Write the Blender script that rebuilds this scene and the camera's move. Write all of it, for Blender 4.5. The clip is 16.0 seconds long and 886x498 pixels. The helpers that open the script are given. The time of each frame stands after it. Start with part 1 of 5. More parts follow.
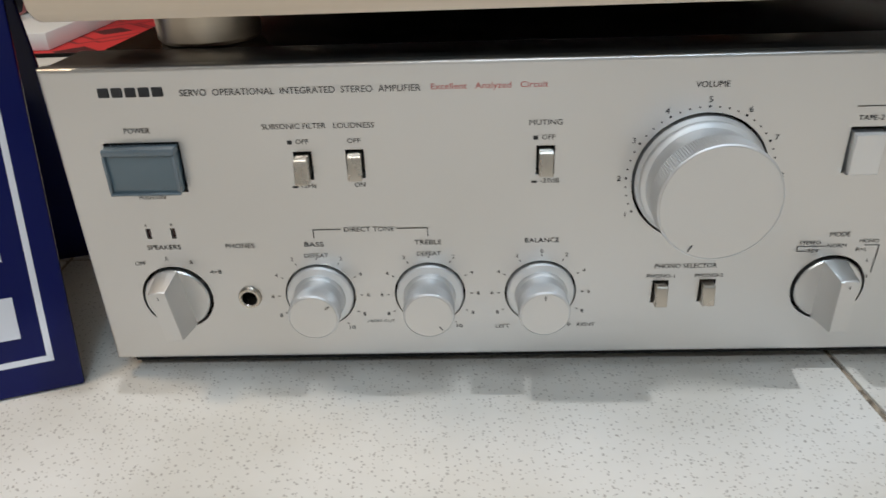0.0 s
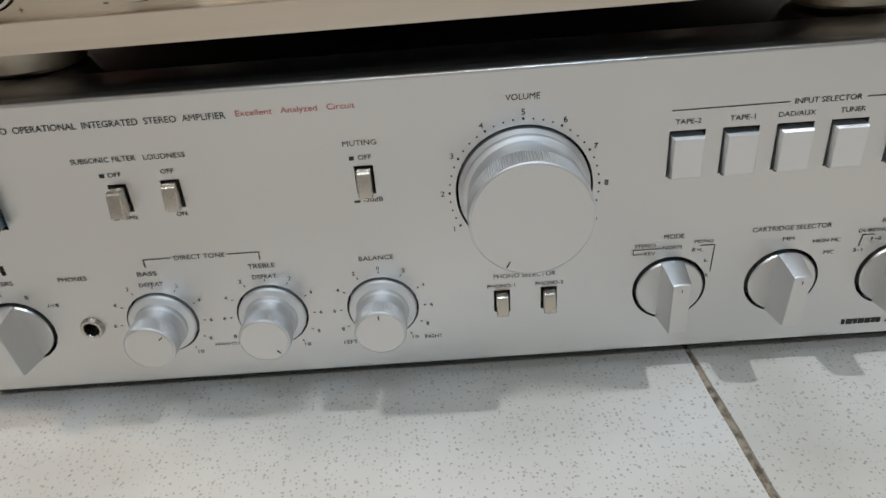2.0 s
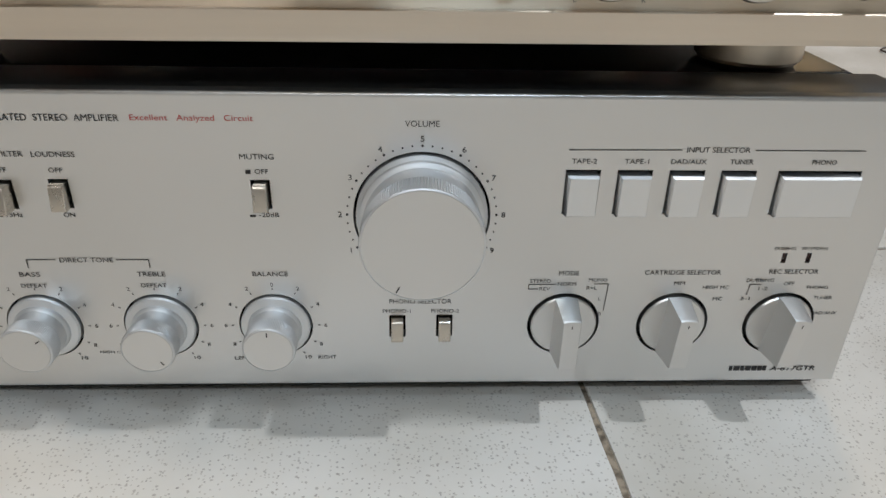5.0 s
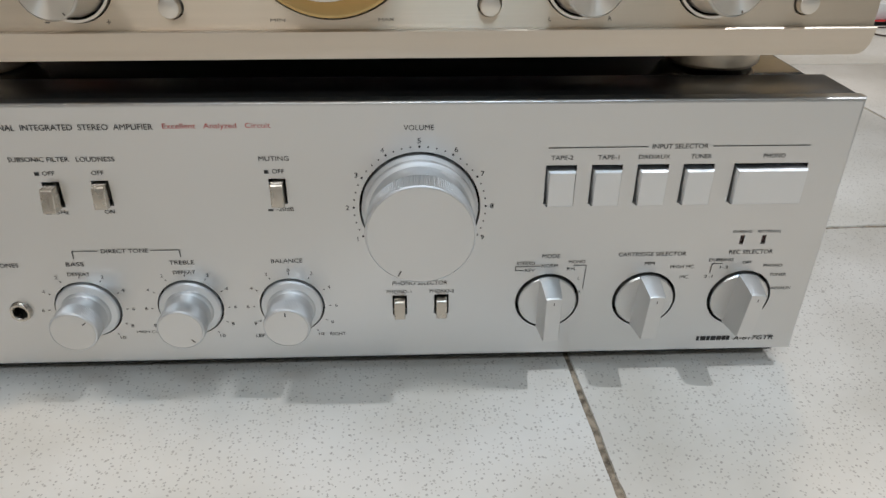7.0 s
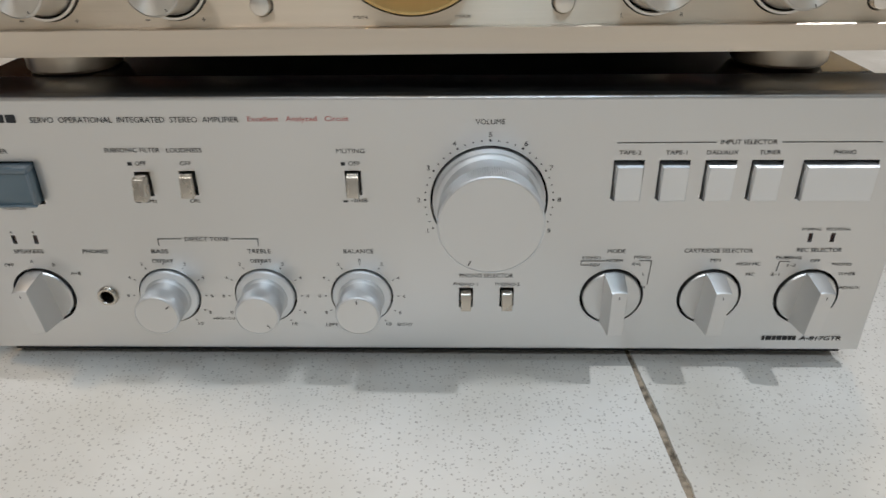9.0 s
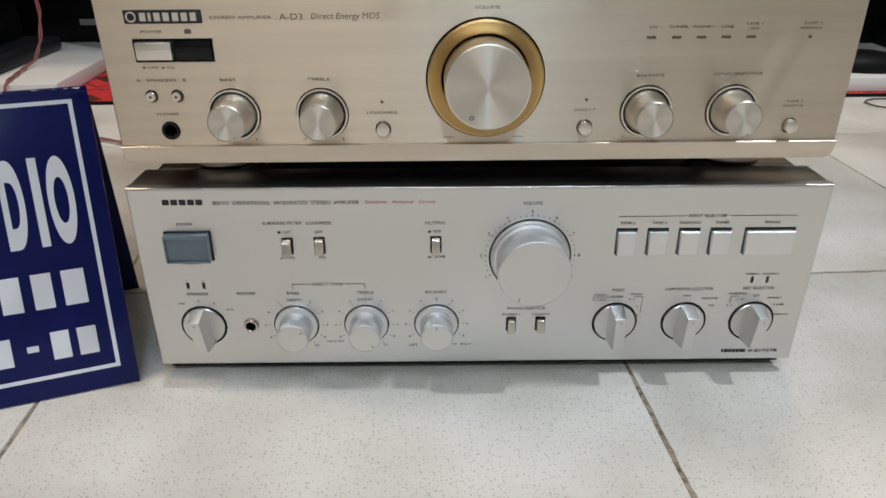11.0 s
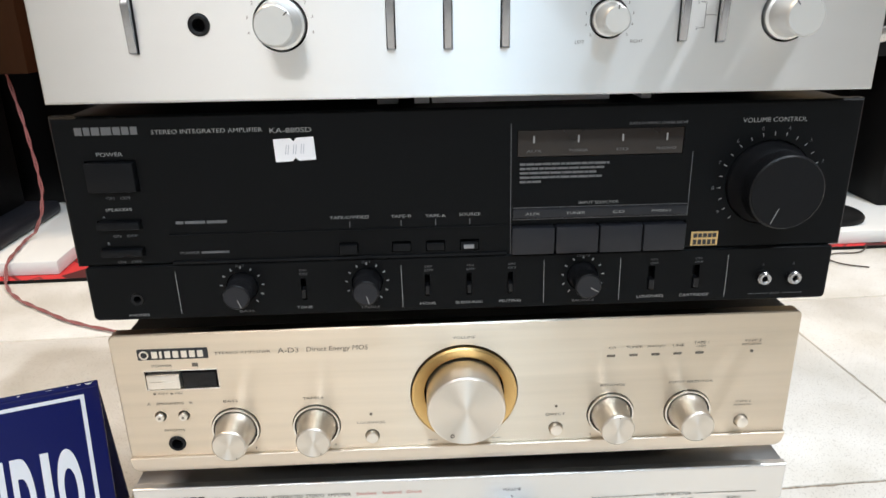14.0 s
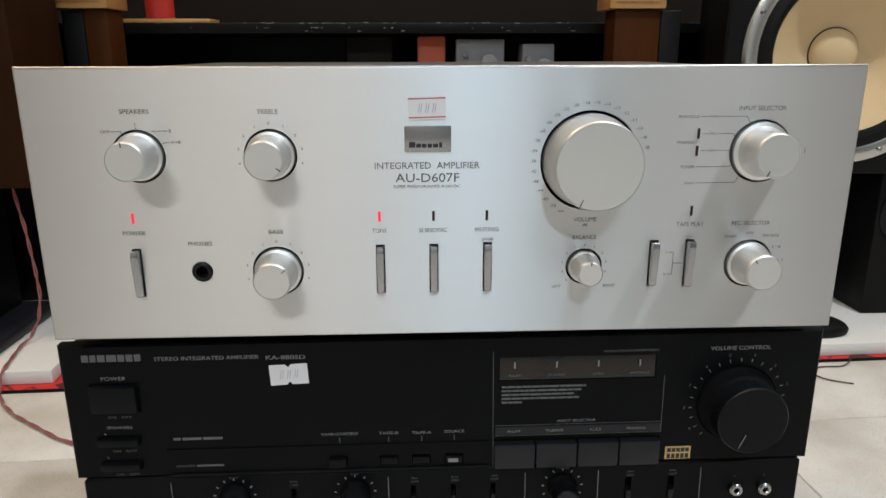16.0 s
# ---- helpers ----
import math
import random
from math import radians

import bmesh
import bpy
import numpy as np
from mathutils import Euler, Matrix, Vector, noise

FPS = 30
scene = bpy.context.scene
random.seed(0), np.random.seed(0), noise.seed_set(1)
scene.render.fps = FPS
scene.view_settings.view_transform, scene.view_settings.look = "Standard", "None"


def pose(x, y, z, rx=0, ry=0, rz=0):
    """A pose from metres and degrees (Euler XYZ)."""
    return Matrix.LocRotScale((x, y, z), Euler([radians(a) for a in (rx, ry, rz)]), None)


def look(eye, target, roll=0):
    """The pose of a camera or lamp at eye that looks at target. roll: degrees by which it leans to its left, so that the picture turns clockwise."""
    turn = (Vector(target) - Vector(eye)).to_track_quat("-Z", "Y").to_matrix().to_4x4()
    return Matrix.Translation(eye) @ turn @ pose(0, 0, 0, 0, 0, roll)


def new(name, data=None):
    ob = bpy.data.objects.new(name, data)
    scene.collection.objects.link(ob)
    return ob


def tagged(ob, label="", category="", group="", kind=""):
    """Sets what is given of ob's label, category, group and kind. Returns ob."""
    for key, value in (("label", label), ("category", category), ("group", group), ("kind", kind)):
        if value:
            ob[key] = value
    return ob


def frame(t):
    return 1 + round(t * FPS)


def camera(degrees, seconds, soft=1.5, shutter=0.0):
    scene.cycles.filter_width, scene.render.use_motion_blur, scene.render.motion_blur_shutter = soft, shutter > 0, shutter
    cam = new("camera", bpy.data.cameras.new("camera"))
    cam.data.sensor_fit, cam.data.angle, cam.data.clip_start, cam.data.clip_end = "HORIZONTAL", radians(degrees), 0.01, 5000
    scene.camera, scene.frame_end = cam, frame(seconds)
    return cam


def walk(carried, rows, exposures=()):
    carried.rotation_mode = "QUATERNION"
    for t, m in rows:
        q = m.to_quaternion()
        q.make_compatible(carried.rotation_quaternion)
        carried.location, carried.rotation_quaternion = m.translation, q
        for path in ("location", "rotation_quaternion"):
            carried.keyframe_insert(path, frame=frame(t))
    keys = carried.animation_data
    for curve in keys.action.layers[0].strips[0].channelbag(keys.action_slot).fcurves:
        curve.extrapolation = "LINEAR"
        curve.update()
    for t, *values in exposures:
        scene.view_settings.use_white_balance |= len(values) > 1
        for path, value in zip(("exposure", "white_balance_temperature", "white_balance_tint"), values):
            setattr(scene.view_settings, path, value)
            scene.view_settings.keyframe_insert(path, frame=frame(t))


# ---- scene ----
cam = camera(64.0, 16.0, soft=1.5, shutter=0.2)
PATH = [
    (0, (-0.062, -0.26, 0.196), (-0.111, 1.519, -0.716), -1.5),
    (0.5, (-0.016, -0.263, 0.205), (-0.107, 1.469, -0.792), -0.9),
    (1, (0.004, -0.264, 0.204), (-0.075, 1.462, -0.803), -1.1),
    (1.5, (0.005, -0.266, 0.21), (-0.062, 1.46, -0.799), -1.1),
    (2, (0.004, -0.246, 0.212), (-0.033, 1.48, -0.797), -4.4),
    (2.5, (0.012, -0.231, 0.207), (0.076, 1.508, -0.779), -3.4),
    (3, (0.02, -0.24, 0.219), (0.153, 1.516, -0.73), -3.2),
    (3.5, (0.026, -0.254, 0.225), (0.125, 1.531, -0.671), -2.3),
    (4, (0.02, -0.247, 0.215), (0.074, 1.538, -0.687), -1.5),
    (4.5, (0.021, -0.243, 0.212), (0.089, 1.537, -0.697), 0.3),
    (5, (0.028, -0.246, 0.211), (0.114, 1.511, -0.74), 1.6),
    (5.2, (0.028, -0.246, 0.211), (0.126, 1.512, -0.736), 1.6),
    (7.3, (0.029, -0.282, 0.233), (0.099, 1.445, -0.773), 0.3),
    (7.5, (0.037, -0.284, 0.226), (0.078, 1.453, -0.766), -0.2),
    (8, (0.04, -0.279, 0.223), (0.012, 1.461, -0.762), -0.8),
    (8.5, (0.044, -0.282, 0.218), (0.017, 1.478, -0.731), -1.3),
    (9, (0.017, -0.29, 0.225), (-0.02, 1.468, -0.729), -0.3),
    (9.5, (-0.025, -0.307, 0.235), (-0.005, 1.441, -0.736), -0.0),
    (9.7, (-0.033, -0.319, 0.248), (-0.002, 1.415, -0.748), -0.3),
    (11.8, (-0.03, -0.427, 0.314), (-0.001, 1.387, -0.526), 0.5),
    (12, (-0.03, -0.427, 0.319), (0.001, 1.381, -0.538), 0.2),
    (12.5, (-0.025, -0.421, 0.342), (-0.023, 1.411, -0.46), -0.5),
    (13, (-0.025, -0.408, 0.375), (-0.006, 1.453, -0.358), -0.9),
    (13.5, (-0.026, -0.394, 0.413), (0.013, 1.48, -0.284), -0.2),
    (14, (-0.026, -0.388, 0.444), (0.039, 1.488, -0.245), -0.8),
    (14.5, (-0.022, -0.387, 0.467), (0.049, 1.502, -0.187), -0.7),
    (15, (-0.02, -0.386, 0.495), (0.025, 1.522, -0.105), -0.8),
    (15.5, (-0.02, -0.381, 0.526), (0.044, 1.535, -0.044), -0.7),
    (16, (-0.02, -0.382, 0.542), (0.063, 1.543, 0.004), -0.1),
]
walk(cam, [(t, look(eye, target, roll)) for t, eye, target, roll in PATH],
     [(t, stops, kelvin, 10) for t, stops, kelvin in (
         (0, -1.02, 6040), (1, -1.15, 6000), (2.5, -1.23, 5960), (5, -1.18, 5980), (8, -1.15, 5980), (9.5, -1.14, 5990), (12, -1.05, 6020), (12.5, -1.03, 5980),
         (13, -0.95, 6100), (13.5, -0.53, 6040), (14, -0.18, 5960), (14.5, -0.09, 5840), (15, -0.17, 5880), (15.5, -0.52, 6030), (16, -0.93, 6120))])

# ---- world and lights ----
world = bpy.data.worlds.new("world")
scene.world = world
world.use_nodes = True
world.node_tree.nodes["Background"].inputs["Color"].default_value = (0.9, 0.95, 1.0, 1)
world.node_tree.nodes["Background"].inputs["Strength"].default_value = 0.02


def lamp(x, y, z, watts, size, colour, length=0.0):
    data = bpy.data.lights.new("downlight", "AREA")
    data.energy, data.color = watts, colour
    data.size = size
    if length:
        data.shape, data.size, data.size_y = "RECTANGLE", length, size
    else:
        data.shape = "DISK"
    ob = new("downlight", data)
    ob.location = (x, y, z)
    return ob


CEILING = 2.75
LAMPS = [
    (1.15, -0.15, 69, 0.12, (0.96, 0.95, 0.92), 0),
    (-1.30, 0.20, 44, 0.40, (1.0, 0.72, 0.44), 0),
    (0.50, 1.05, 22, 0.30, (1.0, 0.73, 0.47), 0),
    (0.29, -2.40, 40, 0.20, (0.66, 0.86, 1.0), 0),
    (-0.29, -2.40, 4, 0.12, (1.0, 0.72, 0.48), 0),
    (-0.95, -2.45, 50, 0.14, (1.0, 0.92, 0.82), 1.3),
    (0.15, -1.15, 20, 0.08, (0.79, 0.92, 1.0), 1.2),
]
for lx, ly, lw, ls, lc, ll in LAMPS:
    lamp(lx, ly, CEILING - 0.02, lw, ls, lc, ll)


# ---- materials ----
def material(name, base=(0.5, 0.5, 0.5), rough=0.5, metal=0.0, bump=0.0, bump_scale=400.0, vary=0.0, vary_scale=20.0,
             rough_vary=0.0, stretch=(1, 1, 1), coat=0.0, spec=0.5, emit=None, emit_strength=0.0, transmission=0.0, aniso=0.0, radial=False):
    m = bpy.data.materials.new(name)
    m.use_nodes = True
    nt = m.node_tree
    b = nt.nodes["Principled BSDF"]
    b.inputs["Base Color"].default_value = (*base, 1)
    b.inputs["Roughness"].default_value = rough
    b.inputs["Metallic"].default_value = metal
    b.inputs["Coat Weight"].default_value = coat
    b.inputs["Specular IOR Level"].default_value = spec
    b.inputs["Transmission Weight"].default_value = transmission
    b.inputs["Anisotropic"].default_value = aniso
    if aniso:
        tg = nt.nodes.new("ShaderNodeTangent")
        if radial:
            tg.direction_type, tg.axis = "RADIAL", "Y"
            b.inputs["Anisotropic Rotation"].default_value = 0.25
        else:
            tg.direction_type = "UV_MAP"
        nt.links.new(tg.outputs["Tangent"], b.inputs["Tangent"])
    if emit:
        b.inputs["Emission Color"].default_value = (*emit, 1)
        b.inputs["Emission Strength"].default_value = emit_strength
    if bump or vary or rough_vary:
        tc = nt.nodes.new("ShaderNodeTexCoord")
        mp = nt.nodes.new("ShaderNodeMapping")
        mp.inputs["Scale"].default_value = stretch
        nt.links.new(tc.outputs["Object"], mp.inputs["Vector"])
        if vary or rough_vary:
            n1 = nt.nodes.new("ShaderNodeTexNoise")
            n1.inputs["Scale"].default_value = vary_scale
            n1.inputs["Detail"].default_value = 6
            nt.links.new(mp.outputs["Vector"], n1.inputs["Vector"])
        if vary:
            mix = nt.nodes.new("ShaderNodeMix")
            mix.data_type = "RGBA"
            mix.inputs["A"].default_value = (*[c * (1 - vary) for c in base], 1)
            mix.inputs["B"].default_value = (*[min(1, c * (1 + vary)) for c in base], 1)
            nt.links.new(n1.outputs["Fac"], mix.inputs["Factor"])
            nt.links.new(mix.outputs["Result"], b.inputs["Base Color"])
        if rough_vary:
            mr = nt.nodes.new("ShaderNodeMapRange")
            mr.inputs["To Min"].default_value = max(0.02, rough - rough_vary)
            mr.inputs["To Max"].default_value = min(1, rough + rough_vary)
            nt.links.new(n1.outputs["Fac"], mr.inputs["Value"])
            nt.links.new(mr.outputs["Result"], b.inputs["Roughness"])
        if bump:
            n2 = nt.nodes.new("ShaderNodeTexNoise")
            n2.inputs["Scale"].default_value = bump_scale
            n2.inputs["Detail"].default_value = 3
            nt.links.new(mp.outputs["Vector"], n2.inputs["Vector"])
            bp = nt.nodes.new("ShaderNodeBump")
            bp.inputs["Strength"].default_value = bump
            bp.inputs["Distance"].default_value = 0.0004
            nt.links.new(n2.outputs["Fac"], bp.inputs["Height"])
            nt.links.new(bp.outputs["Normal"], b.inputs["Normal"])
    return m


SATIN = material("satin_silver_aluminium", (0.69, 0.685, 0.675), 0.35, 1.0, 0.10, 2500, 0.03, 14, 0.05)
SATIN_KNOB = material("satin_silver_knob", (0.80, 0.81, 0.82), 0.54, 1.0, 0.05, 2000, 0.03, 60, 0.05)
SATIN_FACE = material("satin_knob_face", (0.72, 0.715, 0.705), 0.46, 1.0, 0.06, 2500, 0.02, 60, 0.04)
SATIN_KEY = material("satin_key_face", (0.77, 0.775, 0.78), 0.42, 1.0, 0.05, 2500, 0.02, 60, 0.04)
CHAMPAGNE = material("brushed_champagne_aluminium", (0.69, 0.60, 0.485), 0.38, 1.0, 0.32, 900, 0.14, 140, 0.04, (0.03, 1, 1), aniso=0.96)
CHAMP_LIP = material("satin_champagne_ledge", (0.64, 0.565, 0.475), 0.36, 1.0, 0.2, 900, 0.10, 140, 0.04, (0.03, 1, 1))
CHAMP_FACE = material("turned_champagne_face", (0.69, 0.645, 0.58), 0.42, 1.0, aniso=0.92, radial=True)
CHAMP_KNOB = material("turned_champagne_aluminium", (0.76, 0.71, 0.64), 0.38, 1.0, 0.10, 1500, 0.04, 80, 0.05)
GOLD = material("gold_anodised_ring", (0.64, 0.44, 0.185), 0.30, 1.0, 0.05, 1500, 0.05, 60, 0.05)
WARM_SILVER = material("pale_silver_aluminium", (0.71, 0.71, 0.705), 0.46, 1.0, 0.06, 1200, 0.03, 60, 0.03, (0.25, 1, 1), aniso=0.96)
PALE_KNOB = material("pale_silver_knob", (0.74, 0.74, 0.73), 0.48, 1.0, 0.05, 2000, 0.02, 60, 0.04)
CHROME = material("grey_chrome", (0.36, 0.36, 0.37), 0.26, 1.0, 0.04, 900, 0.05, 60, 0.05)
STEEL = material("polished_steel", (0.60, 0.59, 0.57), 0.24, 1.0, 0.04, 900, 0.05, 60, 0.05)
NICKEL = material("warm_nickel", (0.62, 0.57, 0.50), 0.28, 1.0, 0.04, 900, 0.05, 100, 0.05)
FOOT = material("warm_turned_metal", (0.70, 0.61, 0.49), 0.34, 1.0, 0.08, 900, 0.06, 60, 0.05, (1, 1, 14))
COVER = material("silver_steel_cover", (0.50, 0.50, 0.50), 0.20, 1.0, 0.03, 2500, 0.04, 25, 0.03)
COVER_BAND = material("satin_steel_band", (0.52, 0.52, 0.52), 0.30, 1.0, 0.05, 2500, 0.04, 25, 0.04)
COVER_DARK = material("dark_steel_cover", (0.07, 0.065, 0.06), 0.38, 0.3, 0.1, 2500, 0.1, 25, 0.06)
BLACK_FACE = material("black_anodised_panel", (0.0034, 0.0038, 0.0044), 0.42, 0.0, 0.05, 2500, 0.12, 18, 0.06, spec=0.08)
BLACK_PLASTIC = material("black_plastic", (0.007, 0.007, 0.008), 0.38, 0.0, 0.06, 1500, 0.1, 60, 0.06, spec=0.22)
BLACK_BUTTON = material("dark_grey_button", (0.014, 0.0145, 0.0185), 0.42, 0.0, 0.05, 1500, 0.08, 60, 0.05, spec=0.25)
BLACK_KNOB = material("black_knob_face", (0.006, 0.0064, 0.0075), 0.42, 0.0, 0.05, 1500, 0.08, 60, 0.05, spec=0.10)
BLACK_GLOSS = material("black_gloss_window", (0.004, 0.004, 0.005), 0.08, 0.0, vary=0.1, rough_vary=0.03, spec=0.25)
# The uneven brown tint stands in for a warm reflection on dark glass.
GREY_WINDOW = material("smoked_window_warm_reflection", (0.014, 0.010, 0.008), 0.16, 0.0, vary=0.5, vary_scale=30, rough_vary=0.08, spec=0.35)
# Near-black colour standing in for the shade deep in holes and bores.
HOLE_SHADE = material("hole_shade_black", (0.004, 0.004, 0.004), 0.9, vary=0.1, spec=0.1)
BLUE_LENS = material("blue_grey_translucent_plastic", (0.10, 0.145, 0.175), 0.14, 0.0, 0.02, 600, 0.08, 60, 0.04, coat=0.5)
BLUE_RIM = material("pale_blue_grey_plastic", (0.13, 0.17, 0.20), 0.18, 0.0, 0.02, 600, 0.08, 60, 0.04, coat=0.5)
INK = material("black_ink", (0.02, 0.02, 0.022), 0.6, vary=0.1, vary_scale=300)
INK_SOFT = material("soft_grey_ink", (0.12, 0.115, 0.11), 0.6, vary=0.1, vary_scale=300)
INK_BROWN = material("grey_brown_ink", (0.12, 0.10, 0.08), 0.6, vary=0.1, vary_scale=300)
INK_RED = material("red_ink", (0.50, 0.10, 0.09), 0.6, vary=0.1, vary_scale=300)
INK_WHITE = material("pale_grey_ink", (0.25, 0.25, 0.25), 0.6, vary=0.12, vary_scale=300)
INK_GREY = material("dim_grey_ink", (0.11, 0.11, 0.115), 0.6, vary=0.12, vary_scale=300)
LED_OFF = material("unlit_indicator", (0.035, 0.012, 0.012), 0.25, vary=0.1)
LED_RED = material("lit_red_indicator", (0.8, 0.02, 0.04), 0.3, emit=(1.0, 0.03, 0.09), emit_strength=1.3)
GOLD_FOIL = material("gold_foil", (0.60, 0.42, 0.18), 0.35, 0.6, vary=0.1, vary_scale=300)
PAPER = material("white_paper", (0.78, 0.77, 0.80), 0.85, 0.0, 0.1, 900, 0.04, 40)
PEN = material("pen_ink", (0.36, 0.37, 0.43), 0.7, vary=0.1, vary_scale=300)
NAVY = material("navy_blue_laminate", (0.006, 0.009, 0.085), 0.16, 0.0, 0.02, 200, 0.10, 12, 0.05, spec=0.22)
SIGN_WHITE = material("white_vinyl", (0.70, 0.72, 0.78), 0.35, 0.0, 0.02, 300, 0.04, 40, 0.05)
WHITE_SLAB = material("white_painted_board", (0.72, 0.72, 0.70), 0.35, 0.0, 0.05, 300, 0.06, 12, 0.08)
WALNUT = material("dark_walnut_veneer", (0.050, 0.017, 0.005), 0.42, 0.0, 0.1, 500, 0.45, 22, 0.06, (1, 1, 0.06), spec=0.05)
WALNUT_DARK = material("blackened_walnut_veneer", (0.030, 0.012, 0.005), 0.45, 0.0, 0.1, 500, 0.45, 22, 0.06, (1, 1, 0.06), spec=0.04)
PINE = material("light_varnished_wood", (0.44, 0.24, 0.08), 0.35, 0.0, 0.1, 500, 0.25, 26, 0.06, (1, 1, 0.08))
RACK = material("black_lacquer", (0.005, 0.005, 0.005), 0.40, 0.0, 0.05, 300, 0.2, 30, 0.1, spec=0.14)
CONE = material("cream_paper_cone", (0.62, 0.46, 0.26), 0.75, 0.0, 0.3, 300, 0.10, 18, 0.05)
RUBBER = material("black_rubber", (0.007, 0.007, 0.007), 0.45, 0.0, 0.05, 400, 0.1, 40, 0.05, spec=0.12)
RED_PLASTIC = material("red_card", (0.48, 0.03, 0.02), 0.45, 0.0, 0.05, 400, 0.1, 20, 0.05)
ORANGE_PLASTIC = material("orange_red_card", (0.46, 0.09, 0.035), 0.5, 0.0, 0.05, 400, 0.1, 20, 0.05)
GREY_PLASTIC = material("mid_grey_plastic", (0.22, 0.22, 0.23), 0.5, 0.0, 0.05, 400, 0.1, 20, 0.05)
DIM_GREEN = material("dark_olive_card", (0.007, 0.007, 0.005), 0.6, 0.0, 0.05, 400, 0.1, 20, 0.05, spec=0.15)
WALL_PAINT = material("cream_wall_paint", (0.42, 0.41, 0.39), 0.8, 0.0, 0.2, 120, 0.04, 3)
WALL_DARK = material("brown_wall_panelling", (0.009, 0.0055, 0.0035), 0.55, 0.0, 0.1, 120, 0.25, 8, 0.05, (1, 1, 0.1), spec=0.2)
# for the unseen upper wall that only serves as a bluish reflector
WALL_REFLECTOR = material("pale_blue_reflector_paint", (0.62, 0.67, 0.72), 0.8, 0.0, 0.2, 120, 0.04, 3)
CEIL_PAINT = material("white_ceiling_paint", (0.66, 0.66, 0.65), 0.85, 0.0, 0.1, 120, 0.03, 3)
WIRE = material("copper_pink_wire_jacket", (0.30, 0.115, 0.11), 0.22, 0.1, 0.05, 300, 0.2, 60, 0.05)
WIRE_DARK = material("dark_wire", (0.05, 0.035, 0.025), 0.5, vary=0.2, vary_scale=90)


def tile_material():
    """Cream terrazzo-look porcelain with fine dark and tan flecks."""
    m = bpy.data.materials.new("speckled_cream_porcelain")
    m.use_nodes = True
    nt = m.node_tree
    b = nt.nodes["Principled BSDF"]
    tc = nt.nodes.new("ShaderNodeTexCoord")
    info = nt.nodes.new("ShaderNodeObjectInfo")
    off = nt.nodes.new("ShaderNodeVectorMath")
    off.operation = "MULTIPLY_ADD"
    off.inputs[1].default_value = (1, 1, 1)
    shift = nt.nodes.new("ShaderNodeCombineXYZ")
    mul = nt.nodes.new("ShaderNodeMath")
    mul.operation = "MULTIPLY"
    mul.inputs[1].default_value = 37.0
    nt.links.new(info.outputs["Random"], mul.inputs[0])
    nt.links.new(mul.outputs[0], shift.inputs[0])
    nt.links.new(mul.outputs[0], shift.inputs[1])
    nt.links.new(tc.outputs["Object"], off.inputs[0])
    nt.links.new(shift.outputs[0], off.inputs[2])
    cloud = nt.nodes.new("ShaderNodeTexNoise")
    cloud.inputs["Scale"].default_value = 9
    cloud.inputs["Detail"].default_value = 8
    nt.links.new(off.outputs[0], cloud.inputs["Vector"])
    base = nt.nodes.new("ShaderNodeMix")
    base.data_type = "RGBA"
    base.inputs["A"].default_value = (0.57, 0.545, 0.49, 1)
    base.inputs["B"].default_value = (0.74, 0.725, 0.69, 1)
    spread = nt.nodes.new("ShaderNodeMapRange")
    spread.inputs["From Min"].default_value = 0.32
    spread.inputs["From Max"].default_value = 0.66
    nt.links.new(cloud.outputs["Fac"], spread.inputs["Value"])
    nt.links.new(spread.outputs["Result"], base.inputs["Factor"])
    last = base.outputs["Result"]
    warp = nt.nodes.new("ShaderNodeTexNoise")
    warp.inputs["Scale"].default_value = 260
    warp.inputs["Detail"].default_value = 2
    nt.links.new(off.outputs[0], warp.inputs["Vector"])
    bent = nt.nodes.new("ShaderNodeVectorMath")
    bent.operation = "MULTIPLY_ADD"
    bent.inputs[1].default_value = (0.0022, 0.0022, 0.0)
    nt.links.new(warp.outputs["Color"], bent.inputs[0])
    nt.links.new(off.outputs[0], bent.inputs[2])
    for scale, limit, keep, colour in ((250, 0.10, 0.25, (0.24, 0.215, 0.185, 1)), (400, 0.13, 0.21, (0.17, 0.15, 0.13, 1)), (560, 0.16, 0.27, (0.36, 0.325, 0.28, 1))):
        v = nt.nodes.new("ShaderNodeTexVoronoi")
        v.voronoi_dimensions = "2D"
        v.inputs["Scale"].default_value = scale
        nt.links.new(bent.outputs[0], v.inputs["Vector"])
        near = nt.nodes.new("ShaderNodeMapRange")
        near.inputs["From Min"].default_value = limit
        near.inputs["From Max"].default_value = limit + 0.08
        near.inputs["To Min"].default_value = 0.54
        near.inputs["To Max"].default_value = 0.0
        nt.links.new(v.outputs["Distance"], near.inputs["Value"])
        sep = nt.nodes.new("ShaderNodeSeparateColor")
        nt.links.new(v.outputs["Color"], sep.inputs["Color"])
        pick = nt.nodes.new("ShaderNodeMath")
        pick.operation = "LESS_THAN"
        pick.inputs[1].default_value = keep
        nt.links.new(sep.outputs[0], pick.inputs[0])
        both = nt.nodes.new("ShaderNodeMath")
        both.operation = "MULTIPLY"
        nt.links.new(near.outputs["Result"], both.inputs[0])
        nt.links.new(pick.outputs[0], both.inputs[1])
        mix = nt.nodes.new("ShaderNodeMix")
        mix.data_type = "RGBA"
        nt.links.new(both.outputs[0], mix.inputs["Factor"])
        nt.links.new(last, mix.inputs["A"])
        mix.inputs["B"].default_value = colour
        last = mix.outputs["Result"]
    nt.links.new(last, b.inputs["Base Color"])
    b.inputs["Roughness"].default_value = 0.42
    rough = nt.nodes.new("ShaderNodeMapRange")
    rough.inputs["To Min"].default_value = 0.26
    rough.inputs["To Max"].default_value = 0.54
